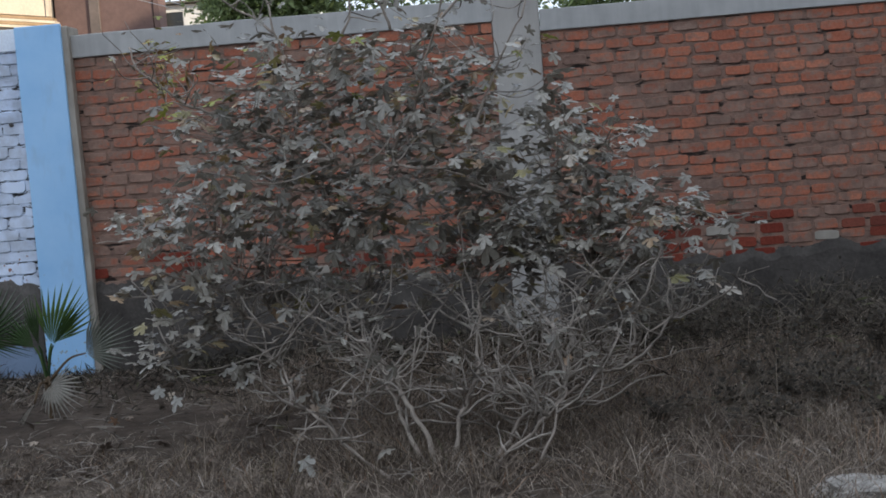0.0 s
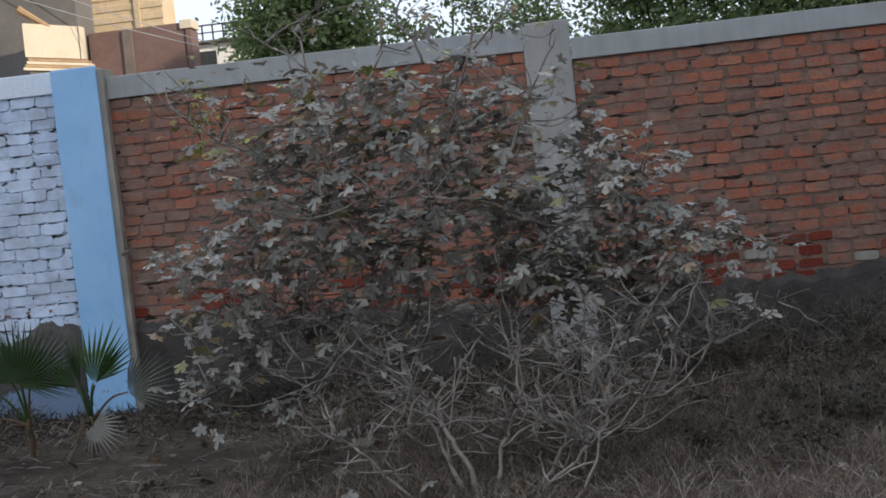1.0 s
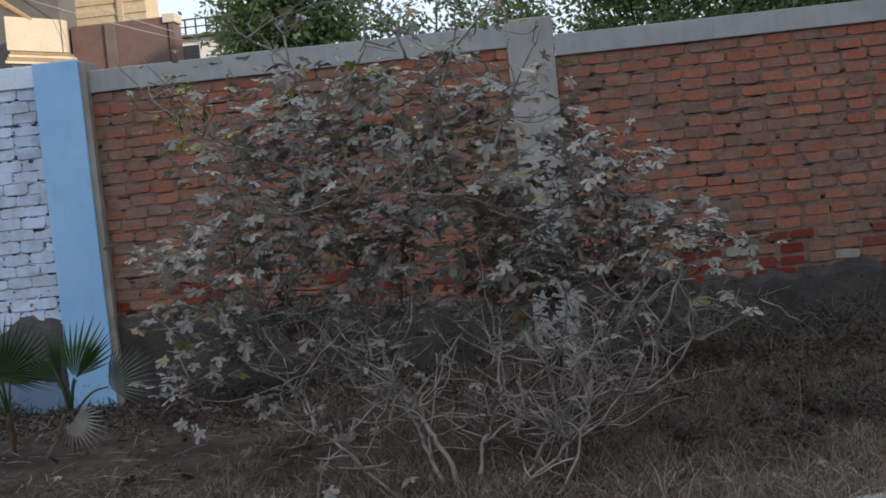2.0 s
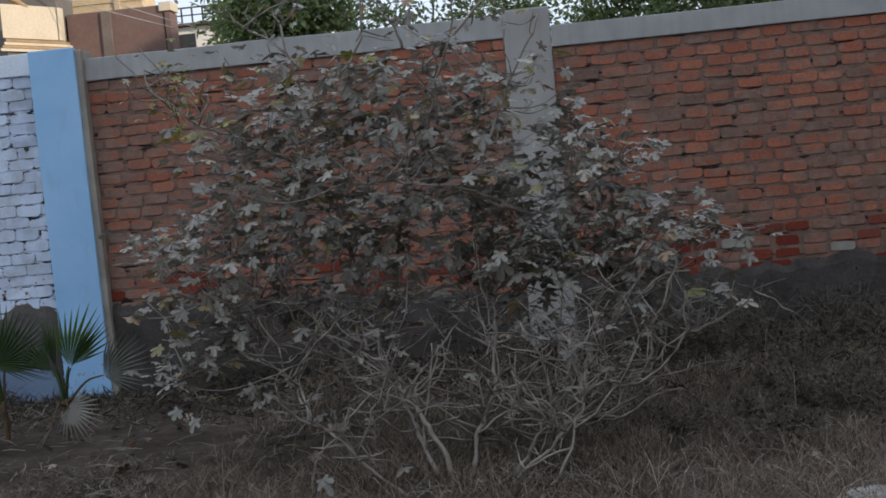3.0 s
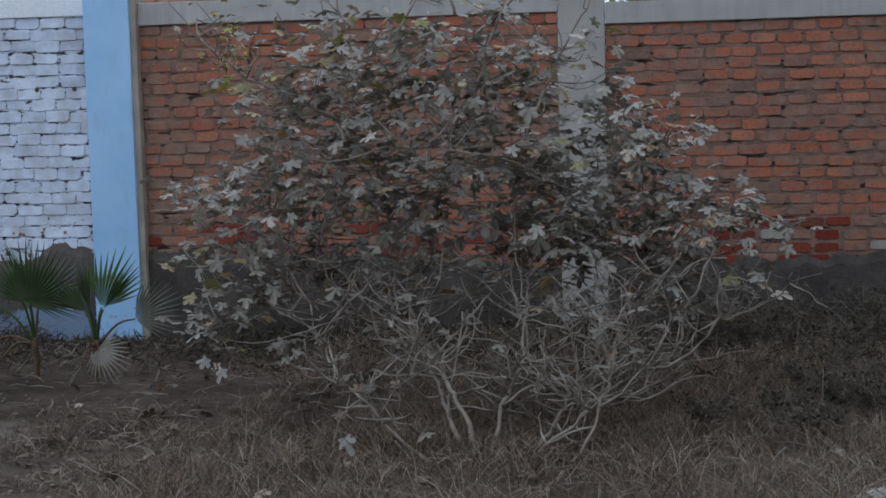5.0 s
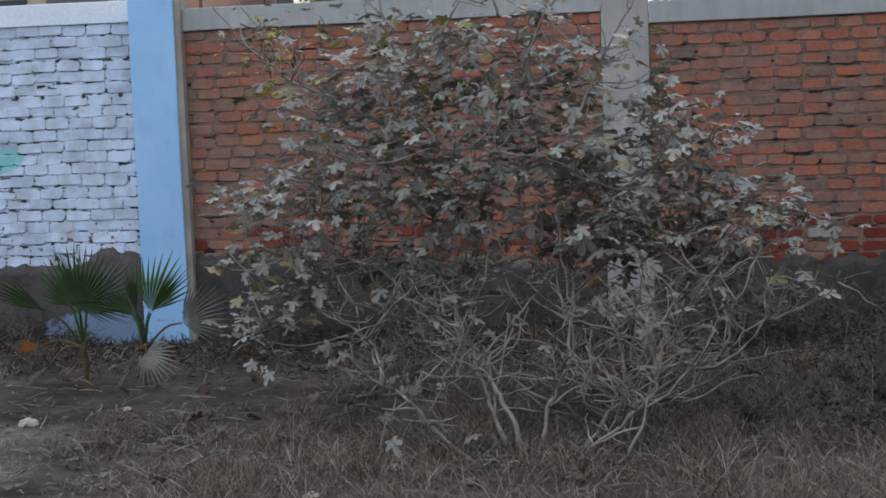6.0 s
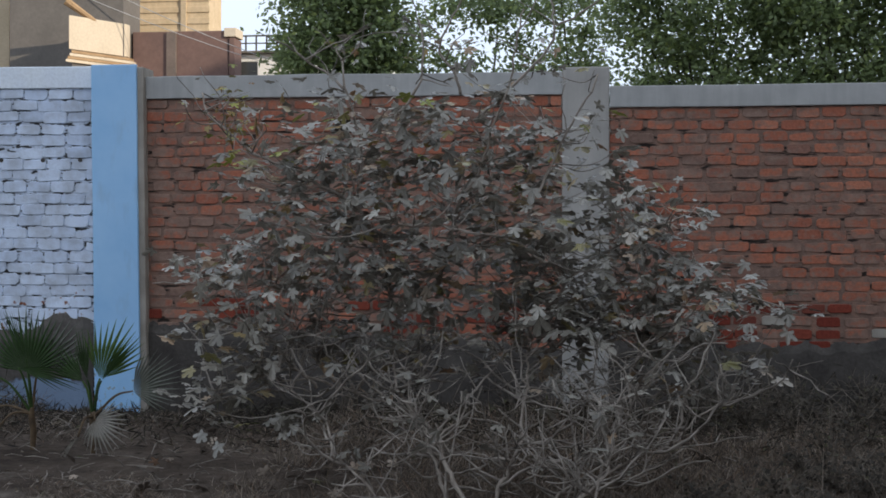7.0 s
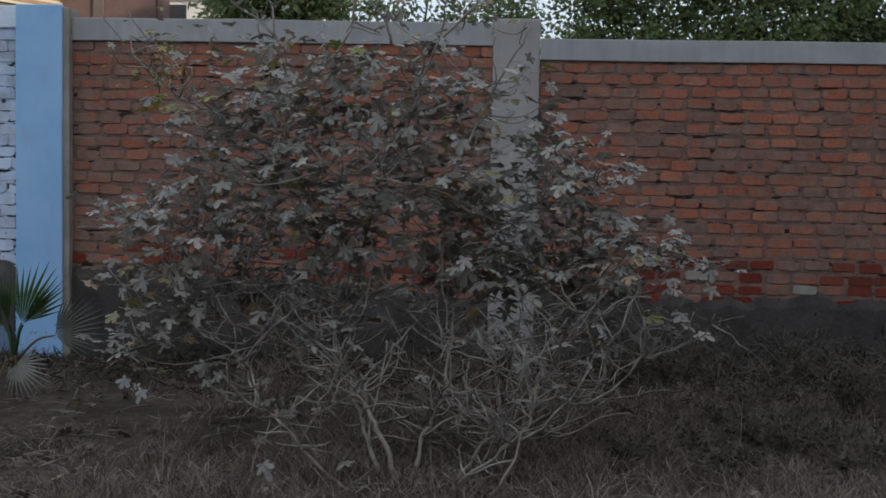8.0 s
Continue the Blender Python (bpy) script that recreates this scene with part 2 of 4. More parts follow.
M_CLOD = plain("soil_clod", (0.10, 0.08, 0.065), (0.27, 0.23, 0.19), 14, 0.97, 60, 0.6)
M_RUBBLE = plain("pale_rubble", (0.22, 0.20, 0.18), (0.46, 0.43, 0.39), 16, 0.95, 50, 0.9, 0.02)
M_STONE = plain("pale_stone", (0.36, 0.33, 0.29), (0.5, 0.47, 0.42), 12, 0.9, 60, 0.6)


def ellipse_mask_xy(k, xyz, cx, cy, rx, ry, warp):
    u = k.math("MULTIPLY", k.math("SUBTRACT", xyz[0], cx), 1 / rx)
    v = k.math("MULTIPLY", k.math("SUBTRACT", xyz[1], cy), 1 / ry)
    r = k.math("ADD", k.math("ADD", k.math("MULTIPLY", u, u), k.math("MULTIPLY", v, v)), warp)
    return k.ramp(r, [(0.2, 1.0), (1.0, 0.0)])


def soil_material():
    k = Mat("dry_soil", 0.97, 0.1)
    c = k.ramp(k.noise(1.1, 6, None, 0.65), [(0.34, (0.05, 0.037, 0.029)), (0.52, (0.105, 0.081, 0.064)), (0.68, (0.19, 0.15, 0.12))])
    c = k.mix(1.0, c, k.ramp(k.noise(14, 5), [(0.3, 0.7), (0.7, 1.2)]), "MULTIPLY")
    c = k.mix(k.ramp(k.noise(38, 3), [(0.68, 0.0), (0.74, 0.6)]), c, (0.36, 0.31, 0.26))
    xyz = k.axes()
    warp = k.math("MULTIPLY", k.math("SUBTRACT", k.noise(1.8, 5), 0.5), 2.4)
    c = k.mix(k.math("MULTIPLY", ellipse_mask_xy(k, xyz, -4.5, 7.5, 1.2, 1.8, warp), 0.9), c, k.ramp(k.noise(9, 5), [(0.3, (0.15, 0.125, 0.105)), (0.7, (0.27, 0.235, 0.2))]))
    k.color(c).bump(k.noise(16, 7, None, 0.7), 1.0, 0.05)
    return k.m


M_SOIL = soil_material()


# ---------------------------------------------------------------- mesh helpers
def mesh_from(name, verts, faces, material, smooth=False):
    me = bpy.data.meshes.new(name)
    me.from_pydata([tuple(v) for v in verts], [], [tuple(int(i) for i in f) for f in faces])
    me.materials.append(material)
    if smooth:
        me.polygons.foreach_set("use_smooth", [True] * len(me.polygons))
    me.update()
    return me


def part(name, bm, material, parent, label=""):
    me = bpy.data.meshes.new(name)
    bm.to_mesh(me)
    bm.free()
    me.materials.append(material)
    ob = new(name, me)
    ob.parent = parent
    return tagged(ob, label)


def put(name, me, parent=None, m=None, label=""):
    ob = new(name, me)
    if parent:
        ob.parent = parent
    if m is not None:
        ob.matrix_basis = m
    return tagged(ob, label)


def empty(name, place, label, category, group="", kind=""):
    ob = new(name)
    ob.location = place
    ob.empty_display_size = 0.1
    return tagged(ob, label, category, group, kind)


def box(x0, x1, y0, y1, z0, z1, bevel=0.012, cuts=0, rough=0.0, seed=0):
    """A worn box: bevelled edges, and, with cuts, a slightly uneven surface."""
    bm = bmesh.new()
    bmesh.ops.create_cube(bm, size=1.0)
    for v in bm.verts:
        v.co = Vector(((x0 + x1) / 2 + v.co.x * (x1 - x0), (y0 + y1) / 2 + v.co.y * (y1 - y0), (z0 + z1) / 2 + v.co.z * (z1 - z0)))
    if bevel:
        bmesh.ops.bevel(bm, geom=bm.edges[:], offset=bevel, segments=2, profile=0.6, affect="EDGES")
    if cuts:
        long_edges = [e for e in bm.edges if e.calc_length() > 0.25]
        bmesh.ops.subdivide_edges(bm, edges=long_edges, cuts=cuts, use_grid_fill=True)
        for v in bm.verts:
            v.co += noise.noise_vector(v.co * 3.1 + Vector((seed, 0, 0))) * rough
    return bm


def relocate(bm, place):
    for v in bm.verts:
        v.co -= Vector(place)
    return bm


def tube(points, radii, sides=6):
    """Verts and faces of a tapered round limb along points."""
    pts = [Vector(p) for p in points]
    verts, faces = [], []
    side = None
    for i, p in enumerate(pts):
        d = (pts[min(i + 1, len(pts) - 1)] - pts[max(i - 1, 0)]).normalized()
        if side is None:
            side = d.orthogonal().normalized()
        side = (side - d * side.dot(d)).normalized()
        up = d.cross(side)
        for k in range(sides):
            a = 2 * math.pi * k / sides
            verts.append(p + (side * math.cos(a) + up * math.sin(a)) * radii[i])
        if i:
            b = (i - 1) * sides
            for k in range(sides):
                faces.append((b + k, b + (k + 1) % sides, b + sides + (k + 1) % sides, b + sides + k))
    n = len(verts)
    faces.append(tuple(range(n - sides, n)))
    faces.append(tuple(reversed(range(sides))))
    return verts, faces


def smooth_line(points, steps=5):
    """Catmull-Rom through the points."""
    p = [Vector(q) for q in points]
    p = [p[0] * 2 - p[1]] + p + [p[-1] * 2 - p[-2]]
    out = []
    for i in range(1, len(p) - 2):
        for s in range(steps):
            t = s / steps
            a, b, c, d = p[i - 1], p[i], p[i + 1], p[i + 2]
            out.append(0.5 * (2 * b + (c - a) * t + (2 * a - 5 * b + 4 * c - d) * t * t + (3 * b - a - 3 * c + d) * t ** 3))
    out.append(p[-2])
    return out


class Heap:
    """Collects many small pieces into one mesh."""

    def __init__(self):
        self.v, self.f = [], []

    def add(self, verts, faces):
        n = len(self.v)
        self.v.extend(verts)
        self.f.extend(tuple(i + n for i in f) for f in faces)

    def mesh(self, name, material, smooth=False):
        return mesh_from(name, self.v, self.f, material, smooth)


# ---------------------------------------------------------------- ground
def ground_z(x, y):
    s = min(max((y - 7.5) / 4.7, 0.0), 1.0)
    z = 0.16 * s * s * (3 - 2 * s)
    q = Vector((x, y, 0))
    return z + 0.035 * noise.noise(q * 0.7) * (1 if y < 12 else 0) + 0.014 * noise.noise(q * 2.7 + Vector((5, 2, 0)))


def build_ground():
    xs = sorted(set([-900, -400, -150, -60, -30, -16, 12, 25, 60, 150, 400, 900] + [round(-10 + 0.125 * i, 3) for i in range(145)]))
    ys = sorted(set([-300, -100, -40, -15, -5, 0, 3, 20, 30, 60, 150, 400, 1200] + [round(5 + 0.1 * i, 3) for i in range(85)]))
    verts = [(x, y, ground_z(x, y)) for y in ys for x in xs]
    w = len(xs)
    faces = [(j * w + i, j * w + i + 1, (j + 1) * w + i + 1, (j + 1) * w + i) for j in range(len(ys) - 1) for i in range(w - 1)]
    put("ground", mesh_from("ground", verts, faces, M_SOIL, True))
    tagged(bpy.data.objects["ground"], "dry brown soil of a vacant lot with bare patches", "ground", kind="structure")


build_ground()

# ---------------------------------------------------------------- boundary wall
FACE = 12.22  # front of the red brickwork
X_BLUE0, X_BLUE1, X_GREY0, X_GREY1 = -4.565, -4.085, -0.57, -0.19
COURSE, LONG = 0.0985, 0.213
rng = random.Random(7)


def brick_meshes(material, count=10, depth=0.05, edge=0.004, inner=(0.965, 0.92)):
    """Hand-made bricks with rounded, chipped corners: 0.2 x 0.081 m faces."""
    out = []
    for n in range(count):
        r = random.Random(100 + n)
        hx, hz = 0.100, 0.0405
        ring = []
        for sx, sz in ((-1, -1), (1, -1), (1, 1), (-1, 1)):
            cx, cz = r.uniform(0.008, 0.030), r.uniform(0.006, 0.018)
            a, b = (sx * hx, sz * (hz - cz)), (sx * (hx - cx), sz * hz)
            ring += [a, b] if sx * sz > 0 else [b, a]
        ring = [(x + r.uniform(-.004, .003), z + r.uniform(-.005, .003)) for x, z in ring]
        verts = [(x, depth, z) for x, z in ring] + [(x, edge + r.uniform(-.001, .001), z) for x, z in ring] + [(x * inner[0], r.uniform(-.001, .001), z * inner[1]) for x, z in ring]
        faces = [tuple(range(16, 24))]
        for a in (0, 8):
            for i in range(8):
                k = (i + 1) % 8
                faces.append((a + i, a + k, a + 8 + k, a + 8 + i))
        out.append(mesh_from("brick", verts, faces, material))
    return out


BRICKS_RED, BRICKS_DARK, BRICKS_WHITE, BRICKS_PALE = brick_meshes(M_RED), brick_meshes(M_RED_DARK), brick_meshes(M_WHITE), brick_meshes(M_RAW, 3)


def ragged_plaster(name, x0, x1, top, material, parent, label, seed, thick=0.022):
    """A rendered skirting with a torn upper edge, standing a little proud of the brick."""
    n = int((x1 - x0) / 0.035)
    rows = 9
    verts, faces = [], []
    for i in range(n + 1):
        x = x0 + (x1 - x0) * i / n
        q = Vector((x * 2.2 + seed, seed, 0))
        zt = top(x) + 0.07 * noise.noise(q) + 0.05 * noise.noise(q * 3.3) + 0.025 * noise.noise(q * 9)
        zb = ground_z(x, FACE) - 0.05
        for j in range(rows + 1):
            s = j / rows
            z = zb + (zt - zb) * s
            out = thick + 0.012 * noise.noise(Vector((x * 3, z * 3, seed))) + 0.02 * (1 - s)
            verts.append((x, FACE - out if j < rows else FACE + 0.004, z))
    for i in range(n):
        for j in range(rows):
            a = i * (rows + 1) + j
            faces.append((a, a + rows + 1, a + rows + 2, a + 1))
    put(name, mesh_from(name, verts, faces, material), parent, None, label)


def brick_wall(name, x0, x1, z_top, label, kind_of, core_material, seed, picks=None, x_built=None, y_shift=0.0, recess=0.006, tip=-1.5, tall=1.0, wild=1.0, gap=0.024):
    """One bay of the wall: a mortar core and its bricks, course by course."""
    wall = empty(name, (0, 0, 0), label, "wall", kind="structure")
    part("core", box(x0, x1, FACE + recess + y_shift, FACE + 0.15, -0.1, z_top, 0), core_material, wall, "uneven mortar bed")
    r = random.Random(seed)
    lo, hi = x_built or (x0, x1)
    course = 0
    z = z_top - COURSE / 2
    while z > 0.55:
        x = lo - (LONG / 2 if course % 2 else 0.0) + r.uniform(-0.06, 0.06)
        sway = r.uniform(0, 6.28)
        while x < hi:
            left, right = max(x, lo + 0.004), min(x + LONG - gap + r.uniform(-0.010, 0.008), hi - 0.004)
            if right - left > 0.04:
                me = r.choice(picks((left + right) / 2, z, r) if picks else kind_of)
                tilt = r.gauss(0, 0.5)
                m = pose((left + right) / 2, FACE + y_shift + r.uniform(-0.005, 0.004) * wild, z + r.uniform(-0.006, 0.006) * wild + 0.007 * math.sin(x * 1.7 + sway), r.gauss(tip, 1.5 * wild), tilt * wild, r.gauss(0, 0.6)) @ Matrix.Diagonal(((right - left) / 0.2, 1, r.uniform(0.84, 1.02) * tall, 1))
                put("brick", me, wall, m)
            x = x + LONG + r.uniform(-0.012, 0.012)
        z -= COURSE
        course += 1
    return wall


def coping(name, x0, x1, z0, z1, material, label, seed):
    bm = box(x0, x1, FACE - 0.022, FACE + 0.17, z0, z1, 0.008, 9, 0.006, seed)
    ob = new(name, bpy.data.meshes.new(name))
    bm.to_mesh(ob.data)
    bm.free()
    ob.data.materials.append(material)
    tagged(ob, label, "coping", kind="structure")


def build_posts():
    post = empty("wall_post", (-4.36, FACE, 0.1), "sky-blue painted concrete post with raw edge, ending a brick wall", "post", kind="structure")
    org = (-4.36, FACE, 0.1)

    def leaning(bm):
        # the post leans a few centimetres towards the brick bay at its foot
        for v in bm.verts:
            v.co.x += 0.045 * (1 - v.co.z / 3.07)
        return relocate(bm, org)

    part("core", leaning(box(X_BLUE0 + 0.05, X_BLUE1 + 0.004, FACE - 0.085, FACE + 0.2, 0.0, 3.065, 0.012, 6, 0.004, 3)), M_RAW, post, "raw concrete edge")
    part("painted_face", leaning(box(X_BLUE0 + 0.035, X_BLUE1 - 0.05, FACE - 0.11, FACE - 0.07, 0.08, 3.085, 0.01, 6, 0.003, 5)), M_BLUE, post, "sky-blue painted render")
    grey = empty("wall_post", (-0.38, FACE, 0.1), "bare pale concrete post between brick bays", "post", kind="structure")
    part("shaft", relocate(box(X_GREY0, X_GREY1, FACE - 0.03, FACE + 0.2, 0.0, 3.02, 0.012, 8, 0.005, 9), (-0.38, FACE, 0.1)), M_POST, grey)


build_posts()
coping("coping_white", -11.0, X_BLUE0 + 0.045, 2.90, 3.085, M_COPING_BLUE, "pale blue painted concrete coping beam", 1)
coping("coping_middle", X_BLUE1 + 0.002, X_GREY0 - 0.002, 2.80, 2.99, M_CONCRETE, "weathered grey concrete coping beam", 2)
coping("coping_east", X_GREY1 + 0.002, 9.0, 2.69, 2.865, M_CONCRETE, "weathered grey concrete coping beam", 3)


# ---------------------------------------------------------------- buildings and trees beyond the wall
def block(name, x0, x1, y0, y1, z0, z1, material, parent, label="", bevel=0.02):
    return part(name, box(x0, x1, y0, y1, z0, z1, bevel), material, parent, label)


M_TAN = plain("tan_render", (0.50, 0.40, 0.27), (0.58, 0.47, 0.33), 1.5, 0.9, 20)
# cement darkened in colour to stand in for shade on the grey house
M_GREYWALL = plain("shade_toned_cement", (0.13, 0.12, 0.11), (0.18, 0.165, 0.15), 0.8, 0.95, 14)
M_CREAM = plain("cream_render", (0.56, 0.48, 0.37), (0.64, 0.55, 0.43), 1.2, 0.9, 20)
M_LEDGE = plain("ledge_wood", (0.30, 0.20, 0.11), (0.42, 0.29, 0.17), 3, 0.8, 30)
M_WHITEHOUSE = plain("white_render", (0.70, 0.70, 0.69), (0.78, 0.78, 0.77), 1.2, 0.85, 20)
M_FARBRICK = plain("far_red_brick", (0.15, 0.098, 0.086), (0.19, 0.12, 0.103), 2.5, 0.9, 9)
M_COLUMN = plain("stained_concrete", (0.14, 0.115, 0.10), (0.19, 0.15, 0.132), 2.0, 0.95, 14)
M_YELLOW = plain("far_yellow_brick", (0.54, 0.42, 0.27), (0.66, 0.53, 0.36), 2.5, 0.9, 9)
M_DARKGLASS = plain("dark_window_glass", (0.02, 0.022, 0.025), (0.04, 0.045, 0.05), 2, 0.15, 20, 0.02)
M_CURTAIN = plain("white_curtain", (0.75, 0.75, 0.74), (0.82, 0.82, 0.8), 4, 0.7, 30)
M_WIRE = plain("black_cable", (0.05, 0.045, 0.04), (0.08, 0.07, 0.065), 5, 0.6, 40)


def house(name, label):
    return empty(name, (0, 0, 0), label, "house")


def build_houses():
    tan = house("house", "tan rendered house with a curtained window behind the wall")
    block("wall", -27, -15.6, 36, 44, -0.1, 10.5, M_TAN, tan)
    win = block("window", -19.1, -17.7, 35.93, 36.02, 5.6, 7.2, M_TAN, tan, "pale framed window")
    block("pane", -19.05, -18.42, 35.9, 35.96, 5.65, 7.15, M_CURTAIN, win, "white curtained pane", 0.005)
    block("pane", -18.36, -17.75, 35.9, 35.96, 5.65, 7.15, M_CURTAIN, win, "white curtained pane", 0.005)
    block("window", -17.1, -16.1, 35.95, 36.02, 5.2, 6.32, M_DARKGLASS, tan, "dark window", 0.01)
    grey = house("house", "cement rendered house, shade put into its dark colour, with sunlit cream stair parapet")
    block("wall", -14.9, -12.05, 34.4, 35.6, -0.1, 10.5, M_GREYWALL, grey)

    def receding(name, x0, x1, y0, y1, z0, z1, material, label, bevel=0.02):
        # the stair flank runs back at an angle from its near corner
        bm = box(x0, x1, y0, y1, z0, z1, bevel)
        for v in bm.verts:
            v.co.y += (v.co.x + 12.87) * 1.75
        return part(name, bm, material, grey, label)

    receding("parapet", -12.87, -12.0, 33.0, 33.2, 6.19, 6.97, M_CREAM, "sunlit cream parapet block")
    receding("base", -12.82, -12.0, 32.98, 33.25, -0.1, 5.87, M_GREYWALL, "cement stair flank in the same shade-toned colour")
    for n in range(4):
        receding("ledge", -12.88 + 0.02 * n, -11.82 - 0.04 * n, 32.86 + 0.03 * n, 33.2, 5.88 + 0.075 * n, 5.945 + 0.075 * n, M_LEDGE if n % 2 else M_CREAM, "stepped timber ledge", 0.01)
    v, f = tube([(-12.95, 33.05, 7.30), (-12.86, 33.08, 7.23), (-12.52, 33.72, 6.93)], [0.10, 0.09, 0.06], 8)
    put("beam_end", mesh_from("beam_end", v, f, M_LEDGE), grey, None, "orange timber beam end")
    for a, b, sag in (((-14.2, 34.38, 8.15), (-5.4, 33.0, 5.0), 0.22), ((-14.2, 34.38, 8.7), (-5.4, 33.0, 5.0), 0.3)):
        a, b = Vector(a), Vector(b)
        pts = [a.lerp(b, t / 14) - Vector((0, 0, sag * 4 * (t / 14) * (1 - t / 14))) for t in range(15)]
        v, f = tube(pts, [0.010] * 15, 5)
        put("power_cable", mesh_from("power_cable", v, f, M_CONCRETE), grey, None, "thin grey overhead cable")
    yellow = house("house", "sunlit yellow brick upper storey of a house")
    block("wall", -13.2, -11.0, 38, 39.2, -0.1, 11.5, M_YELLOW, yellow)
    for n in range(12):
        block("brick_course", -13.2, -10.98, 37.975, 38.02, 7.2 + 0.3 * n, 7.36 + 0.3 * n, M_YELLOW, yellow, "projecting brick course", 0.01)
    block("pillar", -11.75, -11.6, 37.93, 38.0, -0.1, 11.5, M_TAN, yellow, "pale pillar", 0.01)
    red = house("house", "shaded red brick extension with concrete columns")
    block("wall", -12.0, -9.62, 34.9, 35.6, -0.1, 6.84, M_FARBRICK, red)
    block("column", -11.15, -10.9, 34.84, 35.0, -0.1, 6.82, M_COLUMN, red, "grey concrete column")
    block("column", -9.60, -9.46, 34.86, 35.5, -0.1, 6.66, M_FARBRICK, red, "red brick corner pier")
    block("column_cap", -9.72, -9.42, 34.84, 35.5, 6.68, 6.9, M_CREAM, red, "pale concrete pier cap")
    white = house("house", "white rendered house with dark windows beyond trees")
    block("wall", -11.2, -6.8, 40, 46, -0.1, 6.95, M_WHITEHOUSE, white)
    block("window", -10.65, -10.2, 39.93, 40.02, 6.25, 6.75, M_DARKGLASS, white, "dark window", 0.01)
    block("roof", -11.2, -6.7, 39.8, 46.1, 6.96, 7.03, M_GREYWALL, white, "flat roof slab")
    rail = part("railing", box(-11.1, -8.4, 39.84, 39.88, 7.42, 7.46, 0), M_WIRE, white, "dark roof railing")
    part("rail", box(-11.1, -8.4, 39.84, 39.88, 7.22, 7.25, 0), M_WIRE, rail)
    for n in range(10):
        part("baluster", box(-11.1 + 0.29 * n, -11.06 + 0.29 * n, 39.84, 39.88, 7.03, 7.42, 0), M_WIRE, rail)
    # unseen low block added across the lot, behind the viewer, to cut low sky light
    across = house("house", "unseen plain cement block added across the lot to cut low sky light")
    block("wall", -22, 14, -16, -9, -0.1, 6.5, M_GREYWALL, across)
    # unseen tall blocks added at the right, sized so their shadow covers the lot
    near = house("shade_block", "unseen plain cement block added to shade the lot")
    block("wall", 16, 24, -14, 5, -0.1, 13.4, M_GREYWALL, near)
    block("wall", 16, 24, 5.02, 24, -0.1, 17.0, M_GREYWALL, near)


build_houses()


def tree(x, y, low, high, spread, seed, clumps, per=125, leaf=0.105, label="dense dark green tree behind the wall"):
    """A trunk with forking limbs and a crown of leaf clumps with gaps between them."""
    r = random.Random(seed)
    root = empty("tree", (x, y, 0), label, "tree", "trees beyond the wall")
    wood, crown = Heap(), Heap()
    top = Vector((0, 0, low + 0.3))
    wood.add(*tube(smooth_line([(0, 0, -0.1), (r.uniform(-.1, .1), 0, low * 0.5), top]), [0.13 - 0.004 * i for i in range(11)], 8))
    for i in range(clumps):
        a, d = r.uniform(0, 6.28), math.sqrt(r.random())
        z = r.random()
        wide = spread * (0.55 + 0.45 * math.sin(math.pi * min(z * 0.9 + 0.1, 1.0)))
        c = Vector((math.cos(a) * d * wide, math.sin(a) * d * wide * 0.8, low + (high - low) * z))
        if i % 13 == 0:
            mid = top.lerp(c, 0.5) + Vector((r.uniform(-.1, .1), 0, -0.1))
            wood.add(*tube(smooth_line([top, mid, c], 4), [0.022 * (1 - 0.85 * k / 8) for k in range(9)], 5))
        size = r.uniform(0.13, 0.3)
        for k in range(per):
            p = c + Vector((r.gauss(0, 1), r.gauss(0, 1), r.gauss(0, 0.7))) * size * 0.8
            dv = Vector((r.gauss(0, 1), r.gauss(0, 1), r.gauss(-0.4, 0.6))).normalized()
            s = Matrix.Rotation(r.uniform(0, 6.28), 3, dv) @ (dv.orthogonal().normalized() * leaf * 0.24)
            ln = leaf * r.uniform(0.6, 1.2)
            crown.add([p, p + dv * ln * .5 + s, p + dv * ln, p + dv * ln * .5 - s], [(0, 1, 2, 3)])
    put("trunk", wood.mesh("trunk", M_DARKBARK), root, None, "dark brown trunk and limbs")
    tagged(put("crown", crown.mesh("crown", M_TREE), root, None, "small dark green leaves"), kind="stuff")


for x, y, low, high, s, n in ((-4.0, 20.5, 3.0, 5.7, 0.95, 190), (-2.25, 21.5, 2.9, 5.5, 1.0, 46), (-0.9, 22.5, 3.4, 6.4, 1.0, 40), (0.85, 19.5, 2.6, 6.2, 1.2, 165), (2.6, 19.2, 2.6, 6.0, 1.25, 185), (4.3, 19.6, 2.6, 6.2, 1.3, 185), (6.4, 20, 2.6, 6.0, 1.5, 90)):
    tree(x, y, low, high, s, int(x * 10) + 77, n)


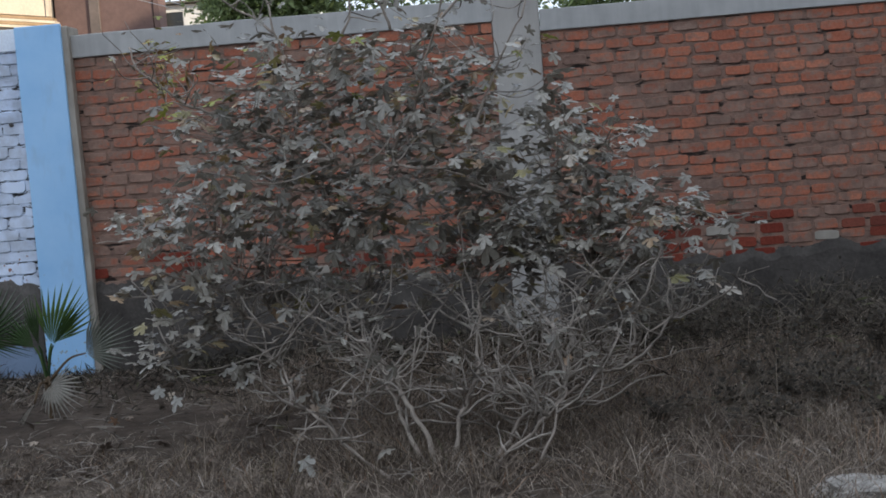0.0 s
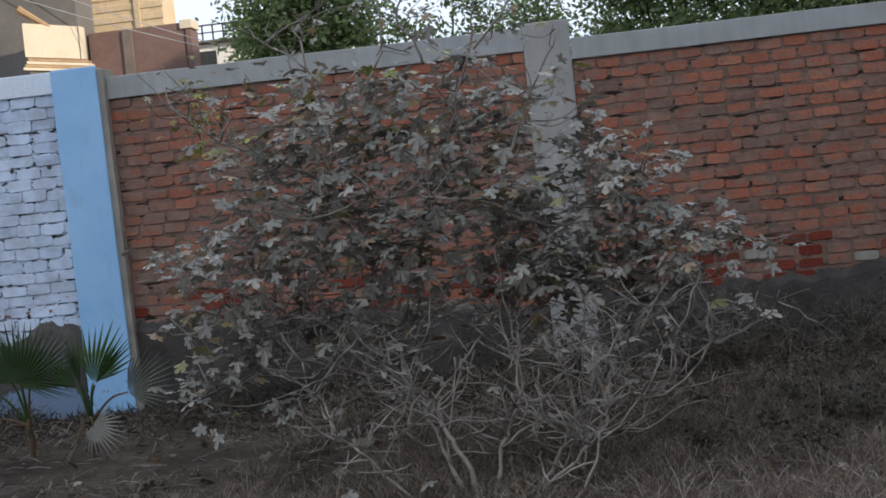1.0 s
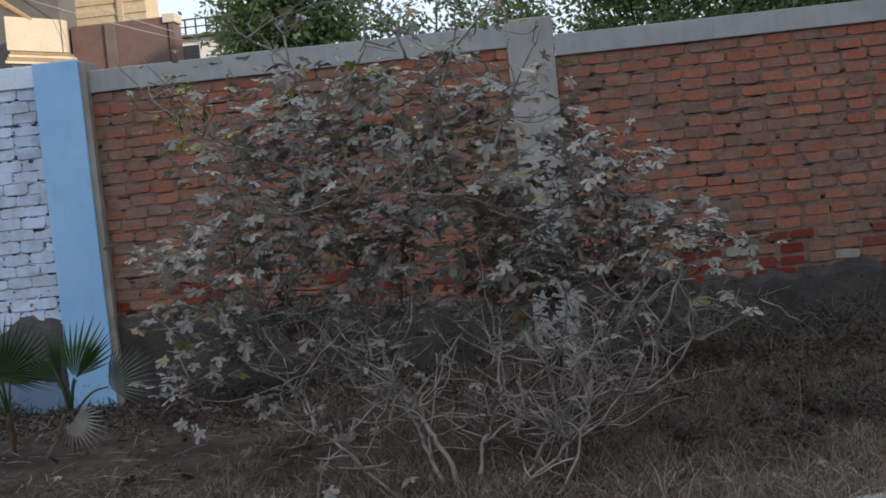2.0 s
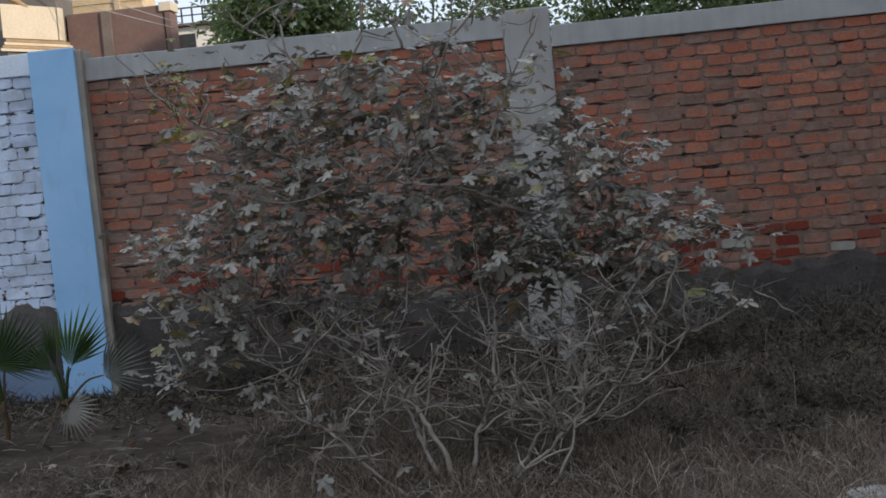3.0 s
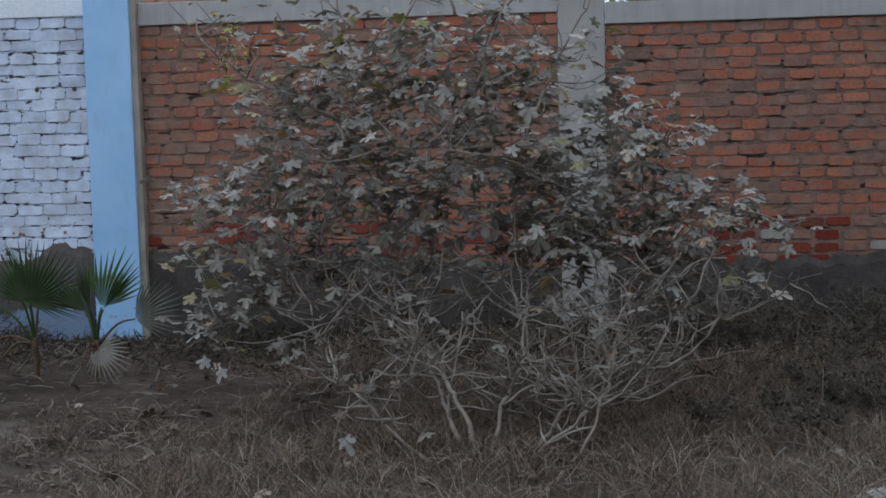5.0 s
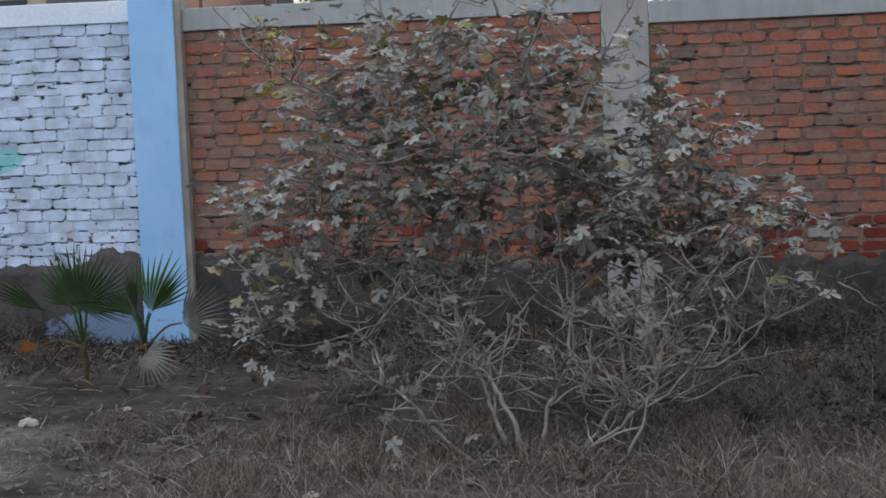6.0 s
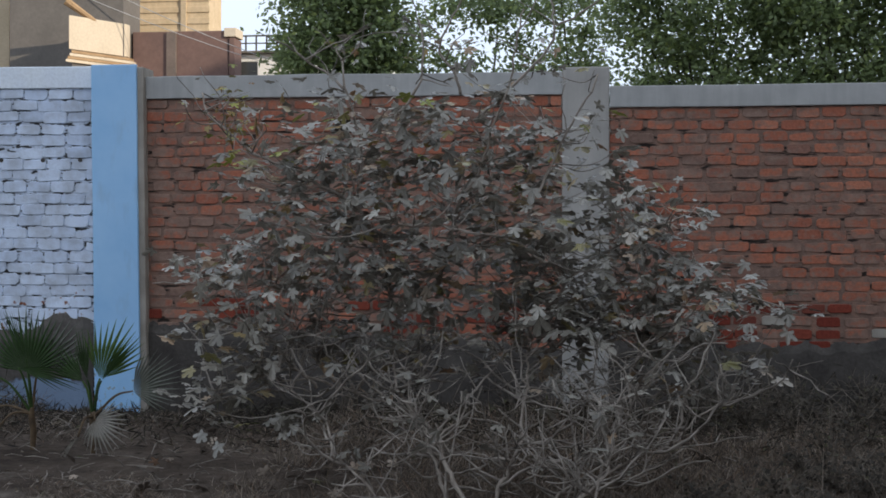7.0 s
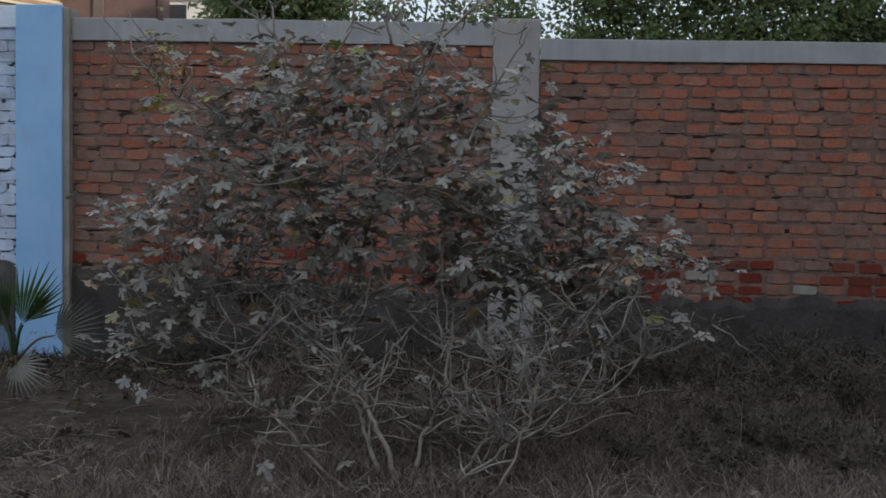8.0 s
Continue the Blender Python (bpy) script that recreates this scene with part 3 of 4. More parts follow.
# ---------------------------------------------------------------- fig bush
def fig_leaf_mesh(seed):
    """A palmate fig leaf with five finger lobes and deep bays, cupped and drooping; unit length along +y."""
    r = random.Random(seed)
    outline = []
    lobes = [(-112, 0.52), (-56, 0.80), (0, 1.0), (56, 0.80), (112, 0.52)]
    for n, (a, ln) in enumerate(lobes):
        ln *= r.uniform(0.82, 1.12)
        a += r.uniform(-7, 7)
        w = r.uniform(17, 24)
        for da, k in ((-w, 0.62), (-w * 0.72, 0.88), (0, 1.0), (w * 0.72, 0.88), (w, 0.62)):
            outline.append((radians(a + da), ln * k))
        if n < 4:
            outline.append((radians(a + 28), r.uniform(0.32, 0.46)))
    droop, cup = r.uniform(0.1, 0.55), r.uniform(-0.15, 0.4)
    verts = [(0, 0, 0)]
    for a, d in outline:
        x, y = math.sin(a) * d * 0.85, math.cos(a) * d
        verts.append((x, y * 0.92 + 0.1, cup * abs(x) * 0.6 - droop * d * d * 0.55 + r.uniform(-0.04, 0.04)))
    faces = [(0, i + 1, i + 2) for i in range(len(outline) - 1)]
    return verts, faces


LEAVES = [fig_leaf_mesh(n) for n in range(12)]


def fig_bush():
    r = random.Random(21)
    bush = empty("fig_bush", (-0.75, 7.9, 0.0), "large dusty grey fig bush with bare lower branches", "bush")
    org = Vector((-0.75, 7.9, 0.0))
    limbs = []

    def limb(points, r0, r1):
        line = smooth_line(points, 9)
        jit = [p + noise.noise_vector(p * 3.2) * 0.05 + noise.noise_vector(p * 12.0) * 0.022 for p in line]
        n = len(jit) - 1
        rad = [(r0 + (r1 - r0) * (i / n) ** 0.7) * (0.52 if r0 > 0.016 else 1.0) * r.uniform(0.82, 1.15) for i in range(n + 1)]
        v, f = tube([p - org for p in jit], rad, 7)
        put("limb", mesh_from("limb", v, f, M_BARK, True), bush)
        limbs.append(jit)

    limb([(-0.84, 7.90, -0.05), (-0.90, 8.00, 0.17), (-1.06, 8.20, 0.44), (-1.28, 8.50, 0.60), (-1.73, 8.80, 0.72), (-2.04, 9.00, 0.94)], 0.036, 0.012)
    limb([(-0.88, 7.95, -0.05), (-1.08, 8.20, 0.32), (-1.23, 8.40, 0.61), (-1.36, 8.50, 0.75), (-1.40, 8.70, 1.03), (-1.49, 8.90, 1.60)], 0.028, 0.012)
    limb([(-0.81, 7.90, -0.05), (-0.70, 8.20, 0.27), (-0.62, 8.20, 0.49), (-0.60, 8.60, 0.86), (-0.57, 8.80, 1.11), (-0.39, 8.70, 1.29)], 0.032, 0.008)
    limb([(-0.61, 7.90, -0.05), (-0.41, 8.00, 0.18), (-0.21, 8.20, 0.25), (-0.06, 8.60, 0.61), (0.02, 8.60, 0.84), (0.09, 8.80, 1.06)], 0.032, 0.010)
    limb([(-0.58, 7.80, -0.05), (-0.28, 7.80, 0.22), (-0.07, 8.00, 0.36), (0.28, 8.40, 0.48), (0.60, 8.80, 0.71)], 0.026, 0.008)
    limb([(-0.36, 7.60, -0.05), (-0.20, 7.70, 0.18), (-0.14, 7.80, 0.34), (-0.10, 8.10, 0.51)], 0.02, 0.008)
    limb([(-1.04, 7.70, -0.05), (-1.35, 7.80, 0.22), (-1.60, 8.00, 0.40), (-1.78, 8.40, 0.59), (-2.20, 8.80, 0.81)], 0.022, 0.008)
    limb([(-1.49, 8.90, 1.60), (-1.68, 8.70, 1.82), (-2.04, 8.70, 2.01), (-2.47, 8.80, 2.24), (-2.62, 9.00, 2.46)], 0.014, 0.005)
    limb([(-1.53, 8.60, 1.70), (-1.21, 8.50, 1.66), (-0.81, 8.40, 1.60), (-0.44, 8.60, 1.42)], 0.013, 0.006)
    limb([(-1.66, 8.90, 1.69), (-1.66, 9.00, 2.10), (-1.73, 9.00, 2.51), (-1.82, 9.10, 2.76)], 0.012, 0.005)
    limb([(-1.20, 8.90, 1.30), (-0.99, 8.80, 1.84), (-0.76, 8.70, 2.37), (-0.64, 8.70, 2.96)], 0.015, 0.005)
    limb([(-0.58, 8.80, 1.05), (-0.31, 8.80, 1.39), (0.02, 8.90, 1.61), (0.32, 9.00, 1.71)], 0.012, 0.005)
    limb([(-0.52, 8.90, 0.94), (-0.12, 9.10, 1.18), (0.38, 9.20, 1.26), (1.03, 9.20, 1.19)], 0.013, 0.005)
    limb([(-1.75, 8.90, 1.02), (-2.22, 9.00, 1.32), (-2.50, 9.00, 1.38), (-2.70, 9.10, 1.33)], 0.012, 0.005)
    limb([(-1.84, 8.70, 0.69), (-2.14, 8.70, 0.98), (-2.29, 8.70, 1.05)], 0.01, 0.005)
    limb([(-1.73, 8.80, 0.69), (-2.04, 8.70, 0.82), (-2.35, 8.60, 0.69), (-2.53, 8.60, 0.56)], 0.01, 0.004)
    limb([(-0.68, 8.80, 1.55), (-0.44, 8.90, 2.13), (-0.23, 9.00, 2.58)], 0.011, 0.005)
    limb([(-1.50, 8.90, 2.25), (-1.25, 8.90, 2.58), (-1.27, 8.95, 2.92)], 0.011, 0.005)
    limb([(-0.90, 8.80, 2.30), (-0.58, 8.80, 2.60), (-0.46, 8.90, 2.95), (-0.52, 8.90, 3.20)], 0.011, 0.005)
    limb([(-1.73, 9.00, 2.50), (-1.98, 9.00, 2.68), (-2.10, 9.00, 2.84)], 0.009, 0.004)
    limb([(-1.02, 8.80, 2.45), (-1.12, 8.80, 2.78), (-0.96, 8.80, 3.10)], 0.010, 0.004)
    limb([(-0.46, 8.90, 2.85), (-0.22, 8.90, 2.98), (-0.12, 8.90, 3.16)], 0.008, 0.004)
    nodes = [p for line in limbs for p in line[3:]]
    low_nodes = [p for p in nodes if 0.15 < p.z < 1.05]

    # the crown: boughs as (x, y, z, half width, half height, leaves)
    boughs = [
        (-2.49, 8.9, 2.41, 0.19, 0.15, 52), (-2.17, 8.8, 2.13, 0.36, 0.24, 85), (-1.55, 8.9, 2.28, 0.52, 0.26, 150), (-1.13, 9.0, 2.74, 0.76, 0.22, 40),
        (-0.90, 8.9, 2.18, 0.50, 0.32, 225), (-0.16, 9.0, 2.18, 0.20, 0.40, 62), (-1.34, 8.85, 1.66, 0.92, 0.40, 640), (-0.20, 8.9, 1.46, 0.42, 0.38, 270),
        (0.18, 9.0, 1.22, 0.46, 0.36, 230), (0.67, 9.1, 1.24, 0.32, 0.13, 48), (0.37, 9.0, 0.83, 0.38, 0.24, 84), (-2.52, 8.9, 1.42, 0.30, 0.16, 80),
        (-2.30, 8.7, 1.08, 0.24, 0.30, 62), (-2.36, 8.6, 0.68, 0.27, 0.18, 46), (-1.17, 8.85, 1.22, 0.95, 0.28, 310), (-1.68, 8.6, 0.62, 0.38, 0.20, 24), (0.18, 9.0, 1.75, 0.30, 0.20, 34),
        (-1.0, 8.9, 0.85, 0.8, 0.18, 34), (-0.3, 8.9, 0.95, 0.4, 0.2, 40),
    ]
    twigs, spots = Heap(), []
    taken = collections.defaultdict(list)

    def free(p, gap):
        """Keeps leaves apart, so that they spread through the crown."""
        c = tuple(int(math.floor(v / 0.1)) for v in p)
        for i, j, k in itertools.product((-1, 0, 1), repeat=3):
            if any((q - p).length < gap for q in taken[(c[0] + i, c[1] + j, c[2] + k)]):
                return False
        taken[c].append(p)
        return True

    for bx, by, bz, rx, rz, count in boughs:
        left = int(count * 1.55)
        while left > 0:
            a, d = r.uniform(0, 6.28), math.sqrt(r.random())
            tip = Vector((bx + math.cos(a) * d * rx, by + 0.10 + r.gauss(0, 0.30), bz + math.sin(a) * d * rz))
            near = sorted(nodes, key=lambda p: (p - tip).length + (0.35 if p.z > tip.z else 0.0))[r.randrange(5)]
            rise = Vector((r.uniform(-.06, .06), r.uniform(-.06, .06), -0.12 * (tip - near).length))
            line = smooth_line([near, near.lerp(tip, 0.5) + rise, tip], 4)
            r0 = 0.0028 + 0.0035 * min((tip - near).length, 1.0)
            twigs.add(*tube([p - org for p in line], [r0 * (1 - 0.6 * k / (len(line) - 1)) for k in range(len(line))], 5))
            d_end = (line[-1] - line[-2]).normalized()
            for k in range(r.randint(4, 7)):
                left -= 1
                spread = 0.02 if k == 0 else 0.085
                at = (line[-1] if k < 4 else line[r.randrange(4, len(line))]) + Vector((r.gauss(0, spread), r.gauss(0, spread), r.gauss(0, spread * 0.8)))
                if free(at, 0.042):
                    spots.append((at, d_end))
    # bare, wandering side shoots below the crown
    def wander(start, way, length, r0):
        pts, p, d = [start], start, way.normalized()
        step = 0.07
        for i in range(max(3, int(length / step))):
            d = (d + Vector((r.gauss(0, .33), r.gauss(0, .22), r.gauss(0.08, .26)))).normalized()
            p = p + d * step
            pts.append(p)
        n = len(pts) - 1
        twigs.add(*tube([q - org for q in pts], [r0 * (1 - 0.55 * k / n) for k in range(n + 1)], 5))
        return pts

    for i in range(200):
        s = r.choice(low_nodes)
        way = Vector((r.gauss(0, 0.8), r.gauss(0, 0.6), r.uniform(-0.2, 1.2)))
        line = wander(s, way, r.uniform(0.2, 0.75), r.uniform(0.004, 0.0105))
        for k in range(r.randint(1, 4)):
            s2 = line[r.randrange(1, len(line))]
            sub = wander(s2, Vector((r.gauss(0, 1), r.gauss(0, 0.7), r.uniform(-0.2, 0.9))), r.uniform(0.12, 0.4), r.uniform(0.0035, 0.006))
            if r.random() < 0.14:
                spots.append((sub[-1], way))
    # pale shoots that show among the leaves
    high_nodes = [p for p in nodes if p.z >= 0.9]
    for i in range(85):
        s = r.choice(high_nodes) + Vector((0, -0.1, 0))
        wander(s, Vector((r.gauss(0, 0.7), r.uniform(-0.8, 0.1), r.uniform(0.0, 1.0))), r.uniform(0.2, 0.45), r.uniform(0.0035, 0.006))
    for place in ((-1.47, 7.45, 0.17), (-2.45, 8.7, 0.36), (-2.56, 8.75, 0.42)):
        m = pose(*(Vector(place) - org), r.uniform(-75, -50), r.gauss(0, 15), r.uniform(150, 210)) @ Matrix.Scale(r.uniform(0.085, 0.11), 4)
        put("leaf", mesh_from("leaf", *LEAVES[r.randrange(12)], M_FIG_PALE), bush, m, "pale dusty hanging leaf")
        wander(Vector(place), Vector((r.uniform(-.3, .3), 0.6, -0.3)), 0.3, 0.005)
    tagged(put("twig_tangle", twigs.mesh("twig_tangle", M_TWIG, True), bush, None, "thin pale bare twigs"), kind="stuff")

    meshes = [mesh_from("leaf", v, f, M_FIG) for v, f in LEAVES]
    yellows = [mesh_from("leaf", v, f, M_FIG_YELLOW) for v, f in LEAVES]
    mass = Heap()
    spots.sort(key=lambda s: s[0].y)
    for n, (at, d) in enumerate(spots):
        az = r.gauss(180, 80)
        size = r.triangular(0.048, 0.125, 0.082) * (0.55 if at.z > 2.1 and at.x < -2.25 else 0.7 if at.z > 2.55 else 1.0)
        m = pose(*(at - org), 0, 0, az) @ pose(0, 0.03, 0, r.gauss(-7, 13) if r.random() < 0.84 else r.gauss(-60, 20), r.gauss(0, 17), 0) @ Matrix.Scale(size, 4)
        i = r.randrange(12)
        tip_leaf = at.z > 2.0 and (at.x < -2.35 or r.random() < 0.07)
        if n < 220 or tip_leaf:
            put("leaf", (yellows if tip_leaf and r.random() < 0.8 else meshes)[i], bush, m)
        else:
            v, f = LEAVES[i]
            mass.add([m @ Vector(p) for p in v], f)
    tagged(put("foliage", mass.mesh("foliage", M_FIG_MASS), bush, None, "dusty grey lobed leaves"), kind="stuff")


fig_bush()


# ---------------------------------------------------------------- small fan palms
def fan_mesh(material, size, spread=150, blades=24, fold=0.25, seed=0, split=0.5):
    """A fan leaf: pleated blades joined near the base, free and pointed at the rim; stalk end at the origin, along +y."""
    r = random.Random(seed)
    v, f = [], []
    for i in range(blades):
        a = radians(-spread / 2 + spread * i / (blades - 1))
        half = radians(spread / (blades - 1) * 0.52)
        ln = size * (1 - 0.28 * (abs(a) / radians(spread / 2)) ** 2) * r.uniform(0.93, 1.05)
        b = len(v)
        lift = fold * size

        def at(ang, d, up):
            return (math.sin(ang) * d, math.cos(ang) * d, up + lift * (abs(math.sin(ang)) * d / size) - 0.12 * size * (d / size) ** 3)
        v.extend([at(a, 0.02 * size, 0), at(a - half * 0.9, ln * split, 0.0), at(a, ln * (split + 0.03), 0.012 * size + 0.004), at(a + half * 0.9, ln * split, 0.0), at(a + r.uniform(-.02, .02), ln, -r.uniform(0, .06) * size)])
        f.extend([(b, b + 2, b + 1), (b, b + 3, b + 2), (b + 1, b + 2, b + 4), (b + 2, b + 3, b + 4)])
    return mesh_from("fan_leaf", v, f, material)


def palm(place, stem_top, fronds, label, seed):
    """fronds: stalk end (x, y, z from the foot), direction of the leaf in degrees above +x, tip towards the viewer, turn about its own axis, size, spread, fold, material"""
    root = empty("fan_palm", place, label, "palm", "small fan palms")
    v, f = tube(smooth_line([(0, 0, -0.06), (0.01, 0, stem_top * 0.4), (-0.005, 0, stem_top * 0.8), (0, 0, stem_top)], 3), [0.016, 0.019, 0.022, 0.024, 0.025, 0.025, 0.023, 0.02, 0.018, 0.015], 9)
    put("stem", mesh_from("stem", v, f, M_STEM, True), root, None, "brown fibrous stem")
    for n, (end, angle, lean, turn, size, spread, fold, material) in enumerate(fronds):
        s, tip = Vector((0, 0, stem_top * 0.85)), Vector(end) + Vector((0, 0, 0.05 if end[2] > 0.3 else 0.0))
        a, e = radians(angle), radians(lean)
        along = Vector((math.cos(a) * math.cos(e), -math.sin(e), math.sin(a) * math.cos(e)))
        mid = s.lerp(tip, 0.55) + Vector((0, 0, 0.05 if tip.z > s.z else 0.07))
        vv, ff = tube(smooth_line([s, mid, tip], 4), [0.011 - 0.0006 * k for k in range(9)], 5)
        stalk = put("leaf_stalk", mesh_from("leaf_stalk", vv, ff, M_PALM if material is M_PALM else M_STEM, True), root)
        up = Vector((0, -1, 0))
        side = along.cross(up).normalized()
        m = Matrix.Identity(4)
        for k, axis in enumerate((side, along, side.cross(along))):
            for j in range(3):
                m[j][k] = axis[j]
        m = Matrix.Translation(tip) @ m @ Matrix.Rotation(radians(turn), 4, "Y")
        put("fan_leaf", fan_mesh(material, size, spread, max(8, int(spread / (9.0 if material is M_PALM_DEAD else 6.5))), fold, seed * 10 + n, 0.44 if material is M_PALM_DEAD else 0.5), stalk, m)


palm((-4.24, 10.2, 0.10), 0.30, [
    ((-0.03, 0.0, 0.50), 92, 8, 0, 0.46, 150, 0.15, M_PALM), ((0.02, 0.06, 0.52), 62, -10, 18, 0.44, 130, 0.2, M_PALM_GREY), ((-0.27, -0.04, 0.48), 150, 12, 30, 0.50, 34, 0.5, M_PALM),
    ((-0.08, -0.06, 0.54), -12, 14, -30, 0.56, 24, 0.5, M_PALM), ((-0.06, 0.02, 0.60), 112, 4, 10, 0.40, 22, 0.4, M_PALM), ((-0.36, 0.05, 0.26), 178, 6, 20, 0.22, 50, 0.2, M_PALM_ORANGE),
    ((-0.22, -0.12, 0.14), 215, 20, 30, 0.30, 16, 0.3, M_PALM_DEAD),
], "small green fan palm with a withered orange leaf", 1)
palm((-3.77, 10.15, 0.10), 0.28, [
    ((0.03, 0.05, 0.46), 66, -6, 0, 0.46, 96, 0.15, M_PALM), ((-0.03, -0.04, 0.46), 97, 6, 8, 0.40, 26, 0.4, M_PALM), ((0.06, 0.0, 0.45), 50, 8, -25, 0.42, 24, 0.5, M_PALM),
    ((0.29, 0.0, 0.38), 26, 10, -12, 0.40, 112, 0.1, M_PALM_GREY), ((0.07, -0.16, 0.24), -42, 8, 0, 0.27, 170, 0.0, M_PALM_DEAD), ((-0.10, 0.06, 0.44), 140, -4, 20, 0.34, 60, 0.2, M_PALM),
    ((-0.05, -0.16, 0.12), 232, 12, 30, 0.24, 18, 0.3, M_PALM_DEAD),
], "small fan palm with green, dusty and dry drooping leaves", 2)


# ---------------------------------------------------------------- undergrowth, stones and litter
def dry_grass():
    r = random.Random(5)
    v, f = [], []
    n = 0
    while n < 100000:
        x, y = r.uniform(-7.0, 3.6), r.uniform(6.0, 12.15)
        q = Vector((x, y, 0))
        dens = 0.55 + 0.9 * noise.noise(q * 0.8 + Vector((9, 0, 0))) + 0.3 * noise.noise(q * 3)
        if x < -2.6 and y < 10.3:
            dens -= 0.35
        if -4.9 < x < -2.4 and y > 9.3:
            dens -= 0.45
        if r.random() > dens:
            continue
        n += 1
        z = ground_z(x, y)
        tuft = noise.noise(q * 2.2 + Vector((3, 7, 0))) + 0.7 * noise.noise(q * 6.5)
        h = r.uniform(0.02, 0.15) * (1.0 + 1.3 * max(tuft, -0.65))
        if r.random() < 0.006:
            h *= 2.4
        if x < -2.4 and y < 10.3:
            h *= 0.35
        if -4.9 < x < -2.4 and y > 9.3:
            h *= 0.4
        a = r.uniform(0, 6.28)
        lean = r.uniform(0.0, 2.6) * h + r.uniform(0, 0.05)
        dx, dy = math.cos(a) * lean, math.sin(a) * lean
        w = r.uniform(0.0008, 0.0022)
        b = len(v)
        sx, sy = w, w * r.uniform(-1, 1)
        v.extend([(x - sx, y - sy, z), (x + sx, y + sy, z), (x + dx * .4 + sx * .8, y + dy * .4 + sy, z + h * .65), (x + dx * .4 - sx * .8, y + dy * .4 - sy, z + h * .65), (x + dx, y + dy, z + h * r.uniform(.75, 1.0))])
        f.extend([(b, b + 1, b + 2, b + 3), (b + 3, b + 2, b + 4)])
    put("dry_grass", mesh_from("dry_grass", v, f, M_GRASS))
    tagged(bpy.data.objects["dry_grass"], "short dry brown grass and straw", "grass", kind="stuff")


dry_grass()


def weed(x, y, height, seed, stems, leafy, label, stalk):
    r = random.Random(seed)
    base = Vector((x, y, ground_z(x, y)))
    root = empty("dry_weed", base, label, "weed", "dry weeds")
    wood, leaf = Heap(), Heap()
    for i in range(stems):
        a, out = r.uniform(0, 6.28), r.uniform(0.1, 0.8) * height
        tip = Vector((math.cos(a) * out, math.sin(a) * out * .6, height * r.uniform(0.5, 1.0)))
        line = smooth_line([(r.uniform(-.04, .04), r.uniform(-.04, .04), -0.02), tip * 0.5 + Vector((0, 0, 0.06)), tip], 4)
        wood.add(*tube(line, [0.0055 * (1 - 0.6 * k / 8) for k in range(9)], 4))
        for k in range(4):
            s = line[r.randrange(3, 9)]
            e = s + Vector((r.gauss(0, .1), r.gauss(0, .1), r.uniform(-.02, .14)))
            wood.add(*tube([s, s.lerp(e, .5) + Vector((0, 0, -.01)), e], [0.003, 0.0025, 0.0015], 4))
            if r.random() < leafy:
                for q in range(3):
                    p = s.lerp(e, r.random())
                    d = Vector((r.gauss(0, 1), r.gauss(0, 1), r.gauss(0, .6))).normalized() * r.uniform(.018, .042)
                    w = d.orthogonal() * .3
                    leaf.add([p, p + d * .5 + w, p + d, p + d * .5 - w], [(0, 1, 2, 3)])
    tagged(put("stem_tangle", wood.mesh("stem_tangle", stalk), root, None, "dry thin stems"), kind="stuff")
    if leaf.v:
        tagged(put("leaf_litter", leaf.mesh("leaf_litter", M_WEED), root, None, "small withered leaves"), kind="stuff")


def litter():
    """Fallen leaves, broken twigs and bits of straw lying about."""
    r = random.Random(31)
    twig, leaf, bits = Heap(), Heap(), Heap()
    for i in range(900):
        x, y = r.uniform(-6, 3.2), r.uniform(6.3, 11.8)
        z = ground_z(x, y) + 0.012
        a, ln = r.uniform(0, 6.28), r.uniform(0.05, 0.28)
        p = Vector((x, y, z + r.uniform(0, .03)))
        e = p + Vector((math.cos(a) * ln, math.sin(a) * ln, r.uniform(-.005, .08)))
        twig.add(*tube([p, p.lerp(e, .5) + Vector((r.gauss(0, .015), r.gauss(0, .015), .01)), e], [0.003, 0.0035, 0.0015], 4))
    for i in range(260):
        x, y = r.gauss(-1.0, 1.6), r.uniform(6.6, 11.5)
        m = pose(x, y, ground_z(x, y) + 0.03, r.gauss(0, 25), r.gauss(0, 25), r.uniform(0, 360)) @ Matrix.Scale(r.uniform(0.04, 0.1), 4)
        v, f = LEAVES[r.randrange(12)]
        leaf.add([m @ Vector(p) for p in v], f)
    for i in range(1500):
        x, y = (r.uniform(-6, 3.2), r.uniform(6.3, 11.8)) if i % 2 else (r.uniform(-5.2, -2.6), r.uniform(6.2, 9.6))
        c, k = Vector((x, y, ground_z(x, y) + 0.004)), 0.004 + 0.022 * r.random() ** 3
        q = [c + Vector((r.gauss(0, 1), r.gauss(0, 1), abs(r.gauss(0, .6)))) * k for _ in range(5)]
        bits.add(q, [(0, 1, 2), (0, 2, 3), (0, 3, 4), (1, 2, 4), (2, 3, 4)])
    for name, heap, material, label in (("broken_twig_litter", twig, M_TWIG, "pale broken twigs lying on the soil"), ("fallen_leaf_litter", leaf, M_GRASS, "fallen dry fig leaves on the soil"), ("pebble_litter", bits, M_CLOD, "small pebbles and crumbled soil")):
        tagged(put(name, heap.mesh(name, material)), label, "litter", kind="stuff")


litter()


